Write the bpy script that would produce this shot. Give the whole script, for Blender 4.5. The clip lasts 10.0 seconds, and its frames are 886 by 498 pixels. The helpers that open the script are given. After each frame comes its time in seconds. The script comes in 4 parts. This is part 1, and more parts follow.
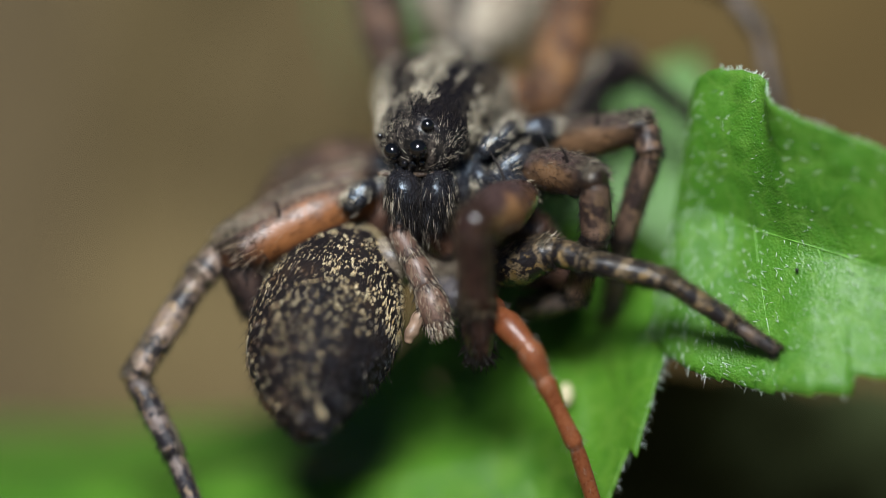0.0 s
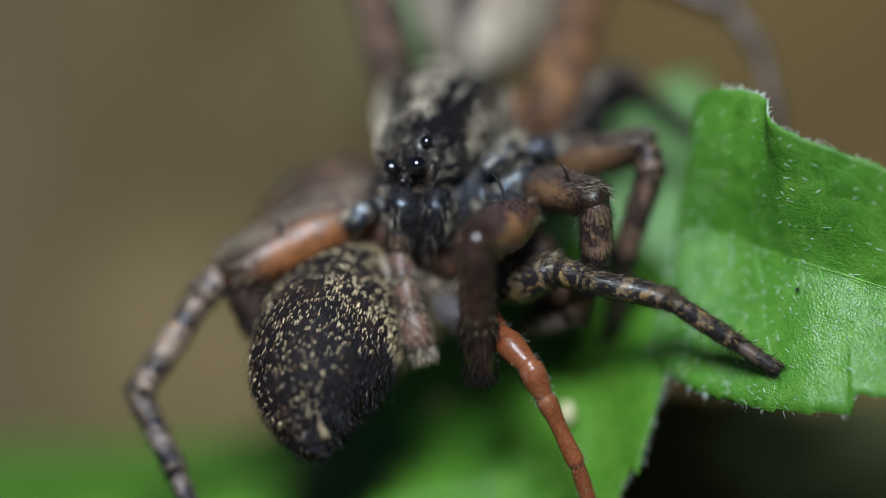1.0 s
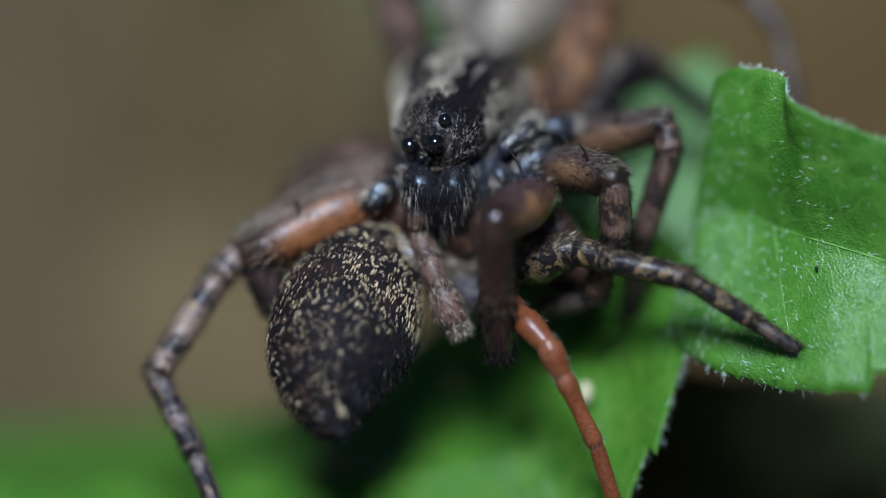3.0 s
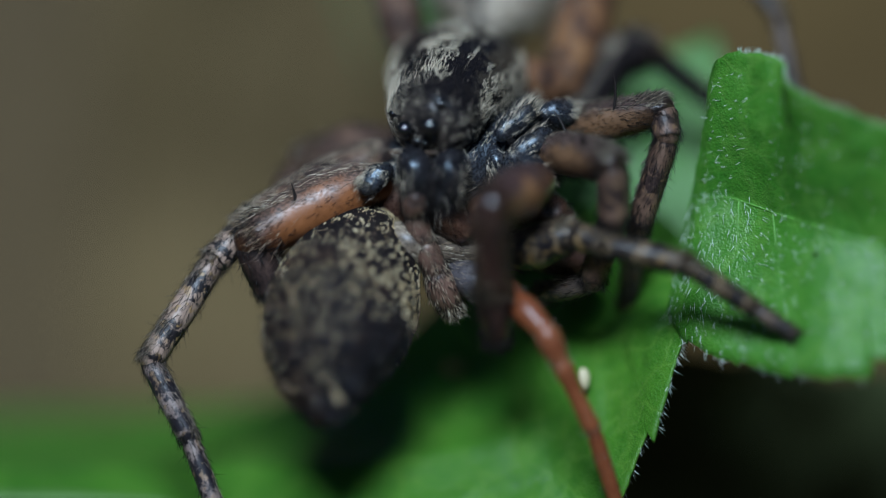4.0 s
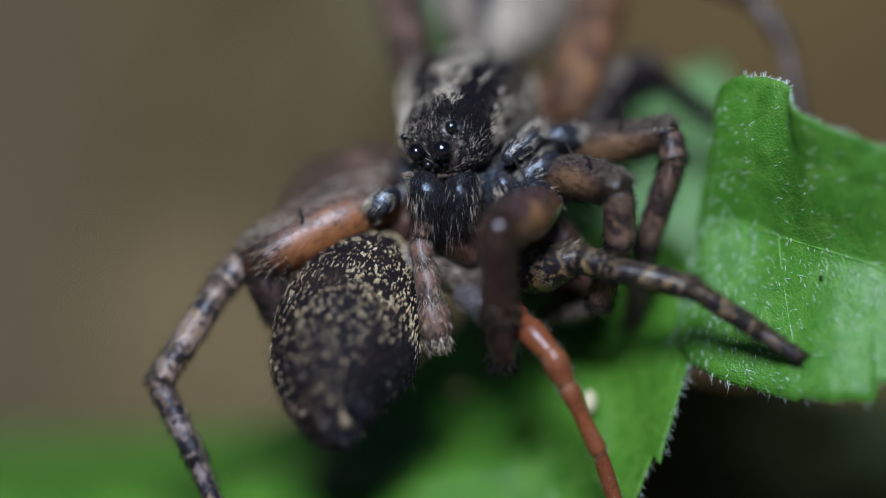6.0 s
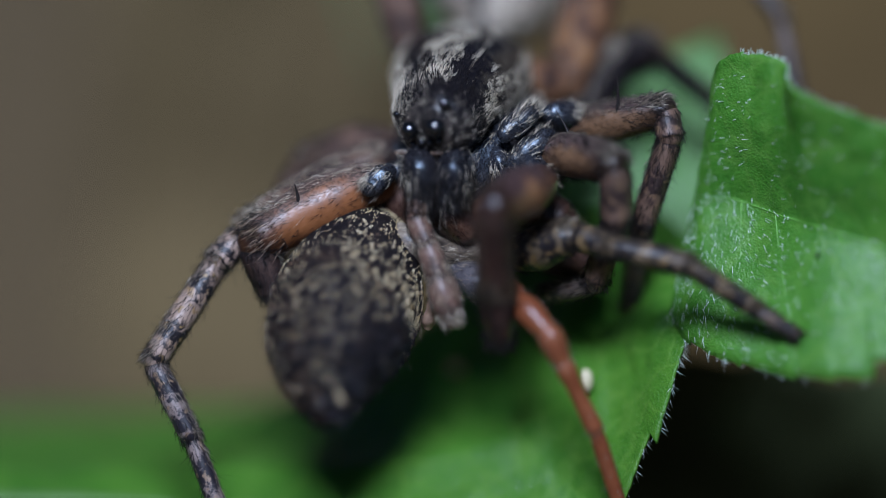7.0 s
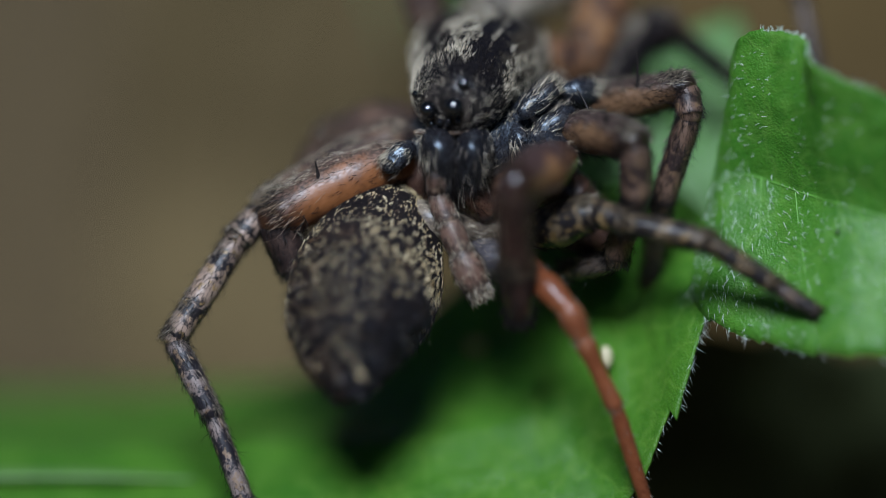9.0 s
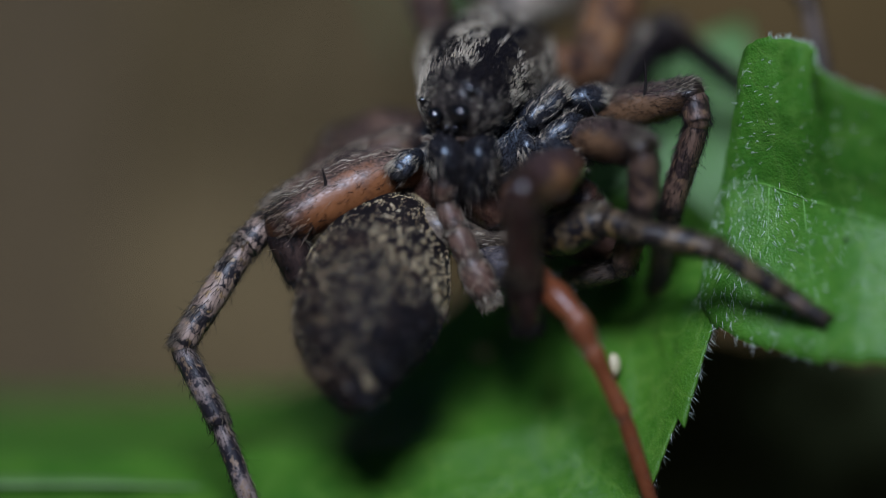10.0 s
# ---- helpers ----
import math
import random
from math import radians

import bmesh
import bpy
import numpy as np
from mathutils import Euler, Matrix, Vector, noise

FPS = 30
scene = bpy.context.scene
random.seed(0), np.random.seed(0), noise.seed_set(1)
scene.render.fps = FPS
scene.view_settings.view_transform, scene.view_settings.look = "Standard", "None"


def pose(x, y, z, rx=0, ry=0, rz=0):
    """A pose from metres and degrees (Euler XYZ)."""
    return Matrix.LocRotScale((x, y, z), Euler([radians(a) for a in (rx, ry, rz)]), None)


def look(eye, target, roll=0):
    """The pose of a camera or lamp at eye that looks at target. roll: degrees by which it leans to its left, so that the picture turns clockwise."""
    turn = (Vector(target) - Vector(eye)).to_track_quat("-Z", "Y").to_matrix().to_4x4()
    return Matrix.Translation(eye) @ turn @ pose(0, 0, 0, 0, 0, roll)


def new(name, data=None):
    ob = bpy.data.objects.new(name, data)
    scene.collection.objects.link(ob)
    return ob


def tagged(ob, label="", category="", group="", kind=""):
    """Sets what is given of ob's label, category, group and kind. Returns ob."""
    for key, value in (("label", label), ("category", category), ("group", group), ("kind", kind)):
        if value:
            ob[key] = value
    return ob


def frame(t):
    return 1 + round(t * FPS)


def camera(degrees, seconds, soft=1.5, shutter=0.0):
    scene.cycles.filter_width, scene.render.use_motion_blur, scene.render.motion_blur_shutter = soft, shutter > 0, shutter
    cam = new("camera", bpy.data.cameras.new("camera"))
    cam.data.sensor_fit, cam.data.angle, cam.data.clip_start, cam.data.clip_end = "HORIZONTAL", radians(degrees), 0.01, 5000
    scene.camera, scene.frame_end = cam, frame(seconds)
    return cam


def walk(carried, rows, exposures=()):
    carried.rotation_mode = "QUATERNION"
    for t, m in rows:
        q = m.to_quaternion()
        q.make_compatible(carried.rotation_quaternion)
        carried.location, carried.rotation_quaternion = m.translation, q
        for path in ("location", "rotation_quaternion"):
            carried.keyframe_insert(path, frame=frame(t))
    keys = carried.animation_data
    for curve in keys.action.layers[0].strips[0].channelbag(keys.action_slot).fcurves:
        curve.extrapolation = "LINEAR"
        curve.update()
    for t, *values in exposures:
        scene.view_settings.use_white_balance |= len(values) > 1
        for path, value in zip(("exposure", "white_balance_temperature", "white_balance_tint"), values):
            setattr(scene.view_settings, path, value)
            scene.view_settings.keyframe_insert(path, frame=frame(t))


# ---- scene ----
# Two spiders on a leaf, seen through a close-up lens. Lengths below are in millimetres
# in the sprig's own frame (x across, y away, z up), which leans by 25 degrees in the world.
MM = 0.001
LEAN = pose(0, 0, 0, -25, 0, 0)

# ---- camera ----
cam = camera(5.985, 10.0, 0.8)
cam.data.dof.use_dof = True
cam.data.dof.focus_distance = 150 * MM
cam.data.dof.aperture_fstop = 15.5
cam.data.dof.aperture_blades = 0

PATH = [
    (0.0, -0.000, -150.000, 0.000),
    (0.5, -0.006, -150.48, 0.394),
    (1.0, -0.030, -150.48, 0.337),
    (1.5, -0.224, -150.62, -0.182),
    (2.0, -0.255, -150.78, 0.114),
    (2.5, -0.363, -150.38, -0.133),
    (2.7, -0.368, -150.38, -0.038),
    (3.8, -0.292, -149.391, -0.220),
    (4.0, -0.293, -149.316, -0.289),
    (4.5, -0.294, -149.201, -0.300),
    (5.0, -0.446, -149.155, -0.325),
    (5.5, -0.399, -149.92, -0.104),
    (5.7, -0.419, -149.95, 0.116),
    (6.8, -0.385, -149.722, -0.169),
    (7.0, -0.345, -149.45, -0.269),
    (7.5, -0.362, -149.289, -0.522),
    (8.0, -0.552, -149.200, -0.494),
    (8.5, -0.653, -149.403, -0.785),
    (9.0, -0.699, -149.514, -0.678),
    (9.5, -0.760, -149.80, -0.508),
    (10.0, -0.833, -149.350, -0.544),
]

EXPOSURE = [(0.0, 0.51, 5900, 9), (0.5, 0.36, 5700, 8), (1.0, 0.32, 5450, 8), (1.5, 0.34, 5350, 7), (2.0, 0.34, 5350, 8), (2.5, 0.33, 5050, 19), (2.7, 0.28, 5050, 17), (3.8, -0.07, 4950, 4),
            (4.0, -0.09, 4900, 4), (4.5, 0.22, 5150, 9), (5.0, 0.21, 5150, 10), (5.5, 0.19, 5200, 12), (7.0, 0.02, 4850, 17), (7.5, 0.0, 4950, 15), (8.0, 0.0, 4950, 17), (8.5, -0.08, 4900, 15),
            (9.0, -0.02, 5200, 10), (9.5, 0.1, 5350, 5), (10.0, -0.47, 5100, 17)]


def view(x, y, z):
    return LEAN @ pose(x * MM, y * MM, z * MM, 90, 0, 0)


walk(cam, [(t, view(x, y, z)) for t, x, y, z in PATH], EXPOSURE)

# ---- light ----
SUN_FROM = LEAN.to_3x3() @ Vector((-0.08, -0.8, 0.54)).normalized()
world = bpy.data.worlds.new("sky")
scene.world = world
world.use_nodes = True
sky = world.node_tree.nodes.new("ShaderNodeTexSky")
sky.sky_type = "NISHITA"
sky.sun_disc = False
sky.sun_elevation = math.asin(SUN_FROM.z)
sky.sun_rotation = math.atan2(SUN_FROM.x, SUN_FROM.y)
world.node_tree.links.new(sky.outputs[0], world.node_tree.nodes["Background"].inputs[0])
world.node_tree.nodes["Background"].inputs[1].default_value = 0.013
sun = new("sun", bpy.data.lights.new("sun", "SUN"))
sun.data.energy = 4.65
sun.data.angle = radians(20.0)
sun.data.color = (1.0, 0.97, 0.92)
sun.matrix_world = look(SUN_FROM * 2, (0, 0, 0))


# ---- materials ----
class Nodes:
    """A small builder for node materials; coordinates come in millimetres."""

    def __init__(self, name):
        self.mat = bpy.data.materials.new(name)
        self.mat.use_nodes = True
        self.tree = self.mat.node_tree
        self.bsdf = self.tree.nodes["Principled BSDF"]
        self.out = self.tree.nodes["Material Output"]
        coord = self.add("ShaderNodeTexCoord")
        scale = self.add("ShaderNodeVectorMath")
        scale.operation = "SCALE"
        scale.inputs["Scale"].default_value = 1000.0
        self.link(coord.outputs["Object"], scale.inputs[0])
        self.mm = scale.outputs[0]

    def add(self, kind):
        return self.tree.nodes.new(kind)

    def link(self, a, b):
        self.tree.links.new(a, b)

    def noise(self, scale, detail=3.0, rough=0.55, vector=None):
        n = self.add("ShaderNodeTexNoise")
        n.inputs["Scale"].default_value = scale
        n.inputs["Detail"].default_value = detail
        n.inputs["Roughness"].default_value = rough
        self.link(vector or self.mm, n.inputs["Vector"])
        return n.outputs["Fac"]

    def voronoi(self, scale, feature="F1", out="Distance", vector=None):
        n = self.add("ShaderNodeTexVoronoi")
        n.feature = feature
        n.inputs["Scale"].default_value = scale
        self.link(vector or self.mm, n.inputs["Vector"])
        return n.outputs[out]

    def ramp(self, fac, stops):
        n = self.add("ShaderNodeValToRGB")
        r = n.color_ramp
        while len(r.elements) < len(stops):
            r.elements.new(0.5)
        for e, (p, c) in zip(r.elements, stops):
            e.position = p
            e.color = (*c, 1) if len(c) == 3 else c
        self.link(fac, n.inputs[0])
        return n.outputs[0]

    def value(self, fac, lo, hi, a=0.0, b=1.0):
        n = self.add("ShaderNodeMapRange")
        for i, v in enumerate((lo, hi, a, b)):
            n.inputs[i + 1].default_value = v
        self.link(fac, n.inputs[0])
        return n.outputs[0]

    def math(self, op, a, b):
        n = self.add("ShaderNodeMath")
        n.operation = op
        for i, v in enumerate((a, b)):
            if isinstance(v, (int, float)):
                n.inputs[i].default_value = v
            else:
                self.link(v, n.inputs[i])
        return n.outputs[0]

    def mix(self, fac, a, b, mode="MIX"):
        n = self.add("ShaderNodeMix")
        n.data_type = "RGBA"
        n.blend_type = mode
        for i, v in ((0, fac), (6, a), (7, b)):
            if isinstance(v, tuple):
                n.inputs[i].default_value = (*v, 1)
            elif isinstance(v, (int, float)):
                n.inputs[i].default_value = v
            else:
                self.link(v, n.inputs[i])
        return n.outputs[2]

    def attr(self, name):
        n = self.add("ShaderNodeAttribute")
        n.attribute_name = name
        return n.outputs["Fac"]

    def bump(self, fac, depth, strength=1.0):
        n = self.add("ShaderNodeBump")
        n.inputs["Strength"].default_value = strength
        n.inputs["Distance"].default_value = depth * MM
        self.link(fac, n.inputs["Height"])
        self.link(n.outputs[0], self.bsdf.inputs["Normal"])
        return n.outputs[0]

    def set(self, color=None, rough=None, spec=None, **more):
        for key, v in (("Base Color", color), ("Roughness", rough), ("Specular IOR Level", spec)):
            if v is None:
                continue
            if isinstance(v, tuple):
                self.bsdf.inputs[key].default_value = (*v, 1)
            elif isinstance(v, (int, float)):
                self.bsdf.inputs[key].default_value = v
            else:
                self.link(v, self.bsdf.inputs[key])
        return self.mat


def cuticle(name, stops, scale=4.0, rough=0.4, grain=0.012, gloss=0.5, tint=None):
    """Mottled spider skin: a ramp over coarse noise, fine grain on top."""
    n = Nodes(name)
    coarse = n.noise(scale, 4.0, 0.6)
    fine = n.noise(scale * 9, 2.0)
    mixed = n.math("ADD", n.math("MULTIPLY", coarse, 0.75), n.math("MULTIPLY", fine, 0.25))
    color = n.ramp(mixed, stops)
    n.bump(n.noise(28.0, 3.0), grain * 0.2)
    # Tinted highlights put the light's bluish cast into the skin.
    if tint:
        n.bsdf.inputs["Specular Tint"].default_value = (*tint, 1)
    return n.set(color, n.value(fine, 0.3, 0.7, rough - 0.1, rough + 0.15), gloss)


def banded(name, pale, dark, spot, bands, rough=0.45, dark_amount=0.5, blur=0.11):
    """Leg skin with uneven dark rings along the limb and ochre spots."""
    n = Nodes(name)
    along = n.attr("along")
    wob = n.noise(6.0, 4.0, 0.65)
    phase = n.math("ADD", n.math("MULTIPLY", along, bands * 6.283), n.math("MULTIPLY", wob, 9.5))
    wave = n.math("ADD", n.math("MULTIPLY", n.math("SINE", phase, 0), 0.5), 0.5)
    fine = n.noise(22.0, 3.0)
    mask = n.math("ADD", n.math("MULTIPLY", wave, 0.6), n.math("MULTIPLY", fine, 0.55))
    base = n.ramp(mask, [(dark_amount - blur, dark), (dark_amount + blur, pale)])
    blotch = n.value(n.noise(6.0, 2.0), 0.58, 0.66)
    color = n.mix(n.math("MULTIPLY", blotch, 0.7), base, spot)
    n.bump(n.noise(30.0, 3.0), 0.005)
    return n.set(color, n.value(fine, 0.3, 0.7, rough - 0.08, rough + 0.2), 0.5)


def hair_skin(name, root, tip, rough=0.3, spec=0.5):
    """Hair: each strand its own shade between two colours."""
    n = Nodes(name)
    g = n.add("ShaderNodeNewGeometry")
    color = n.ramp(g.outputs["Random Per Island"], [(0.0, root), (1.0, tip)])
    return n.set(color, rough, spec)


def leaf_skin(name, deep, light, quilt=2.6, gloss=0.3, relief_depth=0.12):
    """Leaf blade: mottled green with pale veins, quilted cells, light passing through."""
    n = Nodes(name)
    warp = n.add("ShaderNodeVectorMath")
    warp.operation = "ADD"
    push = n.add("ShaderNodeTexNoise")
    push.inputs["Scale"].default_value = 1.3
    n.link(n.mm, push.inputs["Vector"])
    n.link(n.mm, warp.inputs[0])
    n.link(push.outputs["Color"], warp.inputs[1])
    cells = n.voronoi(quilt * 0.45, "DISTANCE_TO_EDGE", vector=warp.outputs[0])
    small = n.voronoi(quilt * 2.6, "DISTANCE_TO_EDGE", vector=warp.outputs[0])
    tone = n.math("ADD", n.math("MULTIPLY", n.noise(0.5, 4.0), 0.6), n.math("MULTIPLY", n.noise(4.5, 4.0, 0.65), 0.4))
    body = n.ramp(tone, [(0.32, deep), (0.7, light)])
    pale = (light[0] * 1.7 + 0.03, light[1] * 1.3 + 0.03, light[2] * 2.4 + 0.01)
    color = n.mix(n.value(cells, 0.0, 0.07, 0.22, 0.0), body, pale)
    color = n.mix(n.value(small, 0.0, 0.12, 0.1, 0.0), color, pale)
    color = n.mix(n.value(n.noise(1.6, 5.0, 0.7), 0.52, 0.72, 0.0, 0.26), color, pale)
    color = n.mix(n.value(n.noise(60.0, 1.0), 0.67, 0.74, 0.0, 0.35), color, (0.35, 0.5, 0.25))
    relief = n.math("ADD", n.math("MULTIPLY", cells, 0.5), n.math("MULTIPLY", small, 0.2))
    beads = n.voronoi(26.0, "SMOOTH_F1")
    relief = n.math("ADD", relief, n.math("MULTIPLY", n.noise(22.0, 4.0), 0.1))
    relief = n.math("SUBTRACT", relief, n.math("MULTIPLY", beads, 0.26))
    nb = n.bump(relief, relief_depth, 0.5)
    n.set(color, n.value(n.noise(9.0), 0.3, 0.7, 0.28, 0.5), gloss)
    tr = n.add("ShaderNodeBsdfTranslucent")
    n.link(n.mix(1.0, color, (1.0, 1.25, 0.35), "MULTIPLY"), tr.inputs[0])
    n.link(nb, tr.inputs["Normal"])
    mx = n.add("ShaderNodeMixShader")
    mx.inputs[0].default_value = 0.22
    n.link(n.bsdf.outputs[0], mx.inputs[1])
    n.link(tr.outputs[0], mx.inputs[2])
    n.link(mx.outputs[0], n.out.inputs[0])
    return n.mat


def plain(name, color, rough, vary=0.25, scale=12.0, spec=0.5):
    n = Nodes(name)
    c = n.ramp(n.noise(scale, 3.0), [(0.3, tuple(v * (1 - vary) for v in color)), (0.7, tuple(v * (1 + vary) for v in color))])
    n.bump(n.noise(scale * 3, 2.0), 0.004)
    return n.set(c, rough, spec)


def carapace_skin():
    """Black-brown shield with pale bands either side of the crown."""
    n = Nodes("carapace_skin")
    side = n.attr("side")
    warp = n.math("ADD", side, n.math("MULTIPLY", n.math("SUBTRACT", n.noise(3.0, 4.0), 0.5), 0.5))
    color = n.ramp(warp, [(0.1, (0.008, 0.007, 0.008)), (0.14, (0.05, 0.042, 0.03)), (0.24, (0.045, 0.038, 0.028)), (0.28, (0.009, 0.008, 0.008)), (0.42, (0.012, 0.01, 0.01)),
                          (0.48, (0.09, 0.08, 0.06)), (0.62, (0.06, 0.05, 0.04)), (0.72, (0.03, 0.025, 0.022))])
    color = n.mix(n.value(n.attr("along"), 0.3, 0.5), (0.008, 0.007, 0.008), color)
    face = n.ramp(n.noise(7.0, 4.0, 0.65), [(0.46, (0.01, 0.009, 0.009)), (0.66, (0.07, 0.057, 0.047))])
    color = n.mix(n.value(n.attr("along"), 0.0, 0.05), face, color)
    color = n.mix(n.value(n.noise(14.0, 3.0), 0.5, 0.66, 0.0, 0.15), color, (0.06, 0.05, 0.04))
    n.bump(n.noise(26.0, 3.0), 0.006)
    return n.set(color, 0.24, 0.25)


M_CARAPACE = carapace_skin()
M_EYE = Nodes("eye_lens").set((0.004, 0.004, 0.005), 0.05, 1.0)
# Jaw highlights are tinted blue in place of bluish light.
M_FANG_BASE = cuticle("chelicera_skin", [(0.35, (0.006, 0.006, 0.007)), (0.6, (0.014, 0.013, 0.015)), (0.75, (0.03, 0.028, 0.03))], 3.0, 0.2, 0.035, 0.4, (0.72, 0.86, 1.0))


def rear_abdomen_skin():
    """Mottled cream and grey skin with a dark stripe down the middle of the back."""
    n = Nodes("rear_abdomen_skin")
    coarse, fine = n.noise(0.9, 4.0, 0.6), n.noise(8.0, 3.0)
    body = n.ramp(coarse, [(0.34, (0.08, 0.062, 0.048)), (0.48, (0.22, 0.178, 0.13)), (0.64, (0.42, 0.37, 0.285))])
    edge = n.math("ADD", n.attr("side"), n.math("MULTIPLY", n.math("SUBTRACT", coarse, 0.5), 0.1))
    color = n.mix(n.value(edge, 0.07, 0.12), (0.012, 0.01, 0.009), body)
    n.bump(fine, 0.01)
    return n.set(color, 0.65, 0.3)


M_ABD_REAR = rear_abdomen_skin()



def femur_skin(name, back, deep, amber, rough=0.27):
    """Limb skin: dull mottled back, clear amber belly, dark knee end."""
    n = Nodes(name)
    coarse, fine = n.noise(2.2, 4.0, 0.6), n.noise(20.0, 3.0)
    body = n.ramp(n.math("ADD", n.math("MULTIPLY", coarse, 0.8), n.math("MULTIPLY", fine, 0.2)), [(0.26, deep), (0.46, amber), (0.75, tuple(v * 1.3 for v in amber))])
    edge = n.math("ADD", n.attr("side"), n.math("MULTIPLY", n.math("SUBTRACT", coarse, 0.5), 0.7))
    color = n.mix(n.value(edge, 0.28, 0.48), n.mix(n.value(fine, 0.42, 0.58), back, tuple(v * 0.25 for v in back)), body)
    knee = n.value(n.math("ADD", n.attr("along"), n.math("MULTIPLY", n.math("SUBTRACT", coarse, 0.5), 0.6)), 0.62, 0.86)
    color = n.mix(n.math("MULTIPLY", knee, 0.92), color, tuple(v * 0.4 for v in deep))
    n.bump(n.noise(24.0, 3.0), 0.004)
    return n.set(color, n.value(fine, 0.3, 0.7, rough - 0.06, rough + 0.2), 0.55)


M_FEMUR = femur_skin("femur_skin", (0.15, 0.095, 0.068), (0.1, 0.036, 0.012), (0.2, 0.077, 0.023), 0.36)
M_AMBER = femur_skin("amber_femur_skin", (0.09, 0.058, 0.05), (0.032, 0.017, 0.01), (0.125, 0.07, 0.034))
M_PALP_FEMUR = femur_skin("palp_femur_skin", (0.085, 0.05, 0.043), (0.045, 0.022, 0.014), (0.16, 0.082, 0.036), 0.22)
M_FEMUR_REAR = cuticle("rear_femur_skin", [(0.36, (0.022, 0.013, 0.011)), (0.5, (0.12, 0.06, 0.03)), (0.64, (0.27, 0.14, 0.055))], 1.6, 0.65, 0.012, 0.15)
M_FEMUR_DARK = cuticle("dark_femur_skin", [(0.3, (0.016, 0.009, 0.008)), (0.5, (0.055, 0.026, 0.016)), (0.68, (0.13, 0.07, 0.042))], 4.0, 0.3, 0.02, 0.6)
M_PALP_DARK = cuticle("dark_palp_skin", [(0.3, (0.01, 0.005, 0.005)), (0.52, (0.034, 0.016, 0.013)), (0.72, (0.075, 0.038, 0.028))], 4.0, 0.32, 0.02)
M_TAN_BAND = banded("tan_banded_skin", (0.3, 0.215, 0.16), (0.011, 0.009, 0.011), (0.32, 0.21, 0.08), 3.4, 0.42, 0.52, 0.15)
M_GREY_BAND = banded("grey_banded_skin", (0.2, 0.155, 0.135), (0.012, 0.01, 0.014), (0.24, 0.16, 0.09), 3.0, 0.4, 0.7, 0.16)
M_MOTTLE = banded("mottled_brown_skin", (0.125, 0.076, 0.05), (0.02, 0.012, 0.011), (0.16, 0.1, 0.052), 2.4, 0.4, 0.55, 0.28)
M_KNEE = cuticle("knee_skin", [(0.34, (0.008, 0.006, 0.006)), (0.52, (0.028, 0.017, 0.014)), (0.7, (0.075, 0.045, 0.032))], 4.0, 0.6, 0.02, 0.2)
M_HIND = cuticle("hind_leg_skin", [(0.34, (0.022, 0.014, 0.012)), (0.5, (0.075, 0.045, 0.032)), (0.68, (0.17, 0.105, 0.07))], 1.8, 0.65, 0.02, 0.15)
M_RIM = cuticle("face_rim_skin", [(0.34, (0.02, 0.014, 0.011)), (0.52, (0.075, 0.05, 0.034)), (0.7, (0.2, 0.14, 0.09))], 5.0, 0.45, 0.02, 0.3)
M_DARK_BAND = banded("dark_banded_skin", (0.27, 0.195, 0.105), (0.01, 0.008, 0.009), (0.26, 0.17, 0.06), 3.4, 0.36, 0.88, 0.2)
M_TIP = banded("tarsus_skin", (0.1, 0.075, 0.06), (0.02, 0.017, 0.017), (0.14, 0.09, 0.05), 1.5, 0.45, 0.55)
M_PALP = banded("palp_skin", (0.13, 0.075, 0.052), (0.03, 0.018, 0.014), (0.24, 0.165, 0.11), 1.4, 0.42, 0.45, 0.25)
# Joint highlights carry the same painted bluish light.
M_COXA = cuticle("coxa_skin", [(0.34, (0.008, 0.008, 0.01)), (0.52, (0.02, 0.021, 0.026)), (0.72, (0.07, 0.064, 0.06))], 2.4, 0.26, 0.04, 0.9, (0.72, 0.86, 1.0))
M_PREY = cuticle("prey_abdomen_skin", [(0.35, (0.006, 0.005, 0.006)), (0.55, (0.012, 0.009, 0.009)), (0.72, (0.035, 0.022, 0.014))], 1.3, 0.65, 0.06, 0.1)
M_PREY_PALE = cuticle("prey_pale_skin", [(0.38, (0.05, 0.038, 0.028)), (0.52, (0.16, 0.125, 0.09)), (0.68, (0.36, 0.31, 0.23))], 3.4, 0.4, 0.015)
M_PREY_GREY = cuticle("prey_grey_skin", [(0.35, (0.03, 0.027, 0.031)), (0.55, (0.08, 0.072, 0.078)), (0.7, (0.17, 0.15, 0.14))], 2.2, 0.35, 0.015)
M_SPINNERET = cuticle("spinneret_skin", [(0.35, (0.012, 0.01, 0.01)), (0.55, (0.03, 0.024, 0.022)), (0.7, (0.08, 0.062, 0.05))], 4.0, 0.4, 0.015)
M_RED = cuticle("red_leg_skin", [(0.3, (0.085, 0.024, 0.01)), (0.52, (0.165, 0.052, 0.018)), (0.74, (0.25, 0.1, 0.04))], 1.8, 0.3, 0.012, 0.45)
M_BULB = plain("bulb_skin", (0.22, 0.145, 0.095), 0.5, 0.4, 5.0)
M_HAIR_PALE = hair_skin("pale_hair", (0.22, 0.17, 0.11), (0.55, 0.47, 0.34))
M_HAIR_GREY = hair_skin("grey_hair", (0.06, 0.05, 0.04), (0.42, 0.38, 0.32))
M_HAIR_LIGHT = hair_skin("light_hair", (0.26, 0.21, 0.14), (0.72, 0.64, 0.5))
M_HAIR_GOLD = hair_skin("gold_flecks", (0.42, 0.29, 0.11), (0.85, 0.74, 0.48), 0.3)
M_HAIR_DARK = hair_skin("dark_hair", (0.006, 0.005, 0.005), (0.025, 0.02, 0.018), 0.4, 0.15)
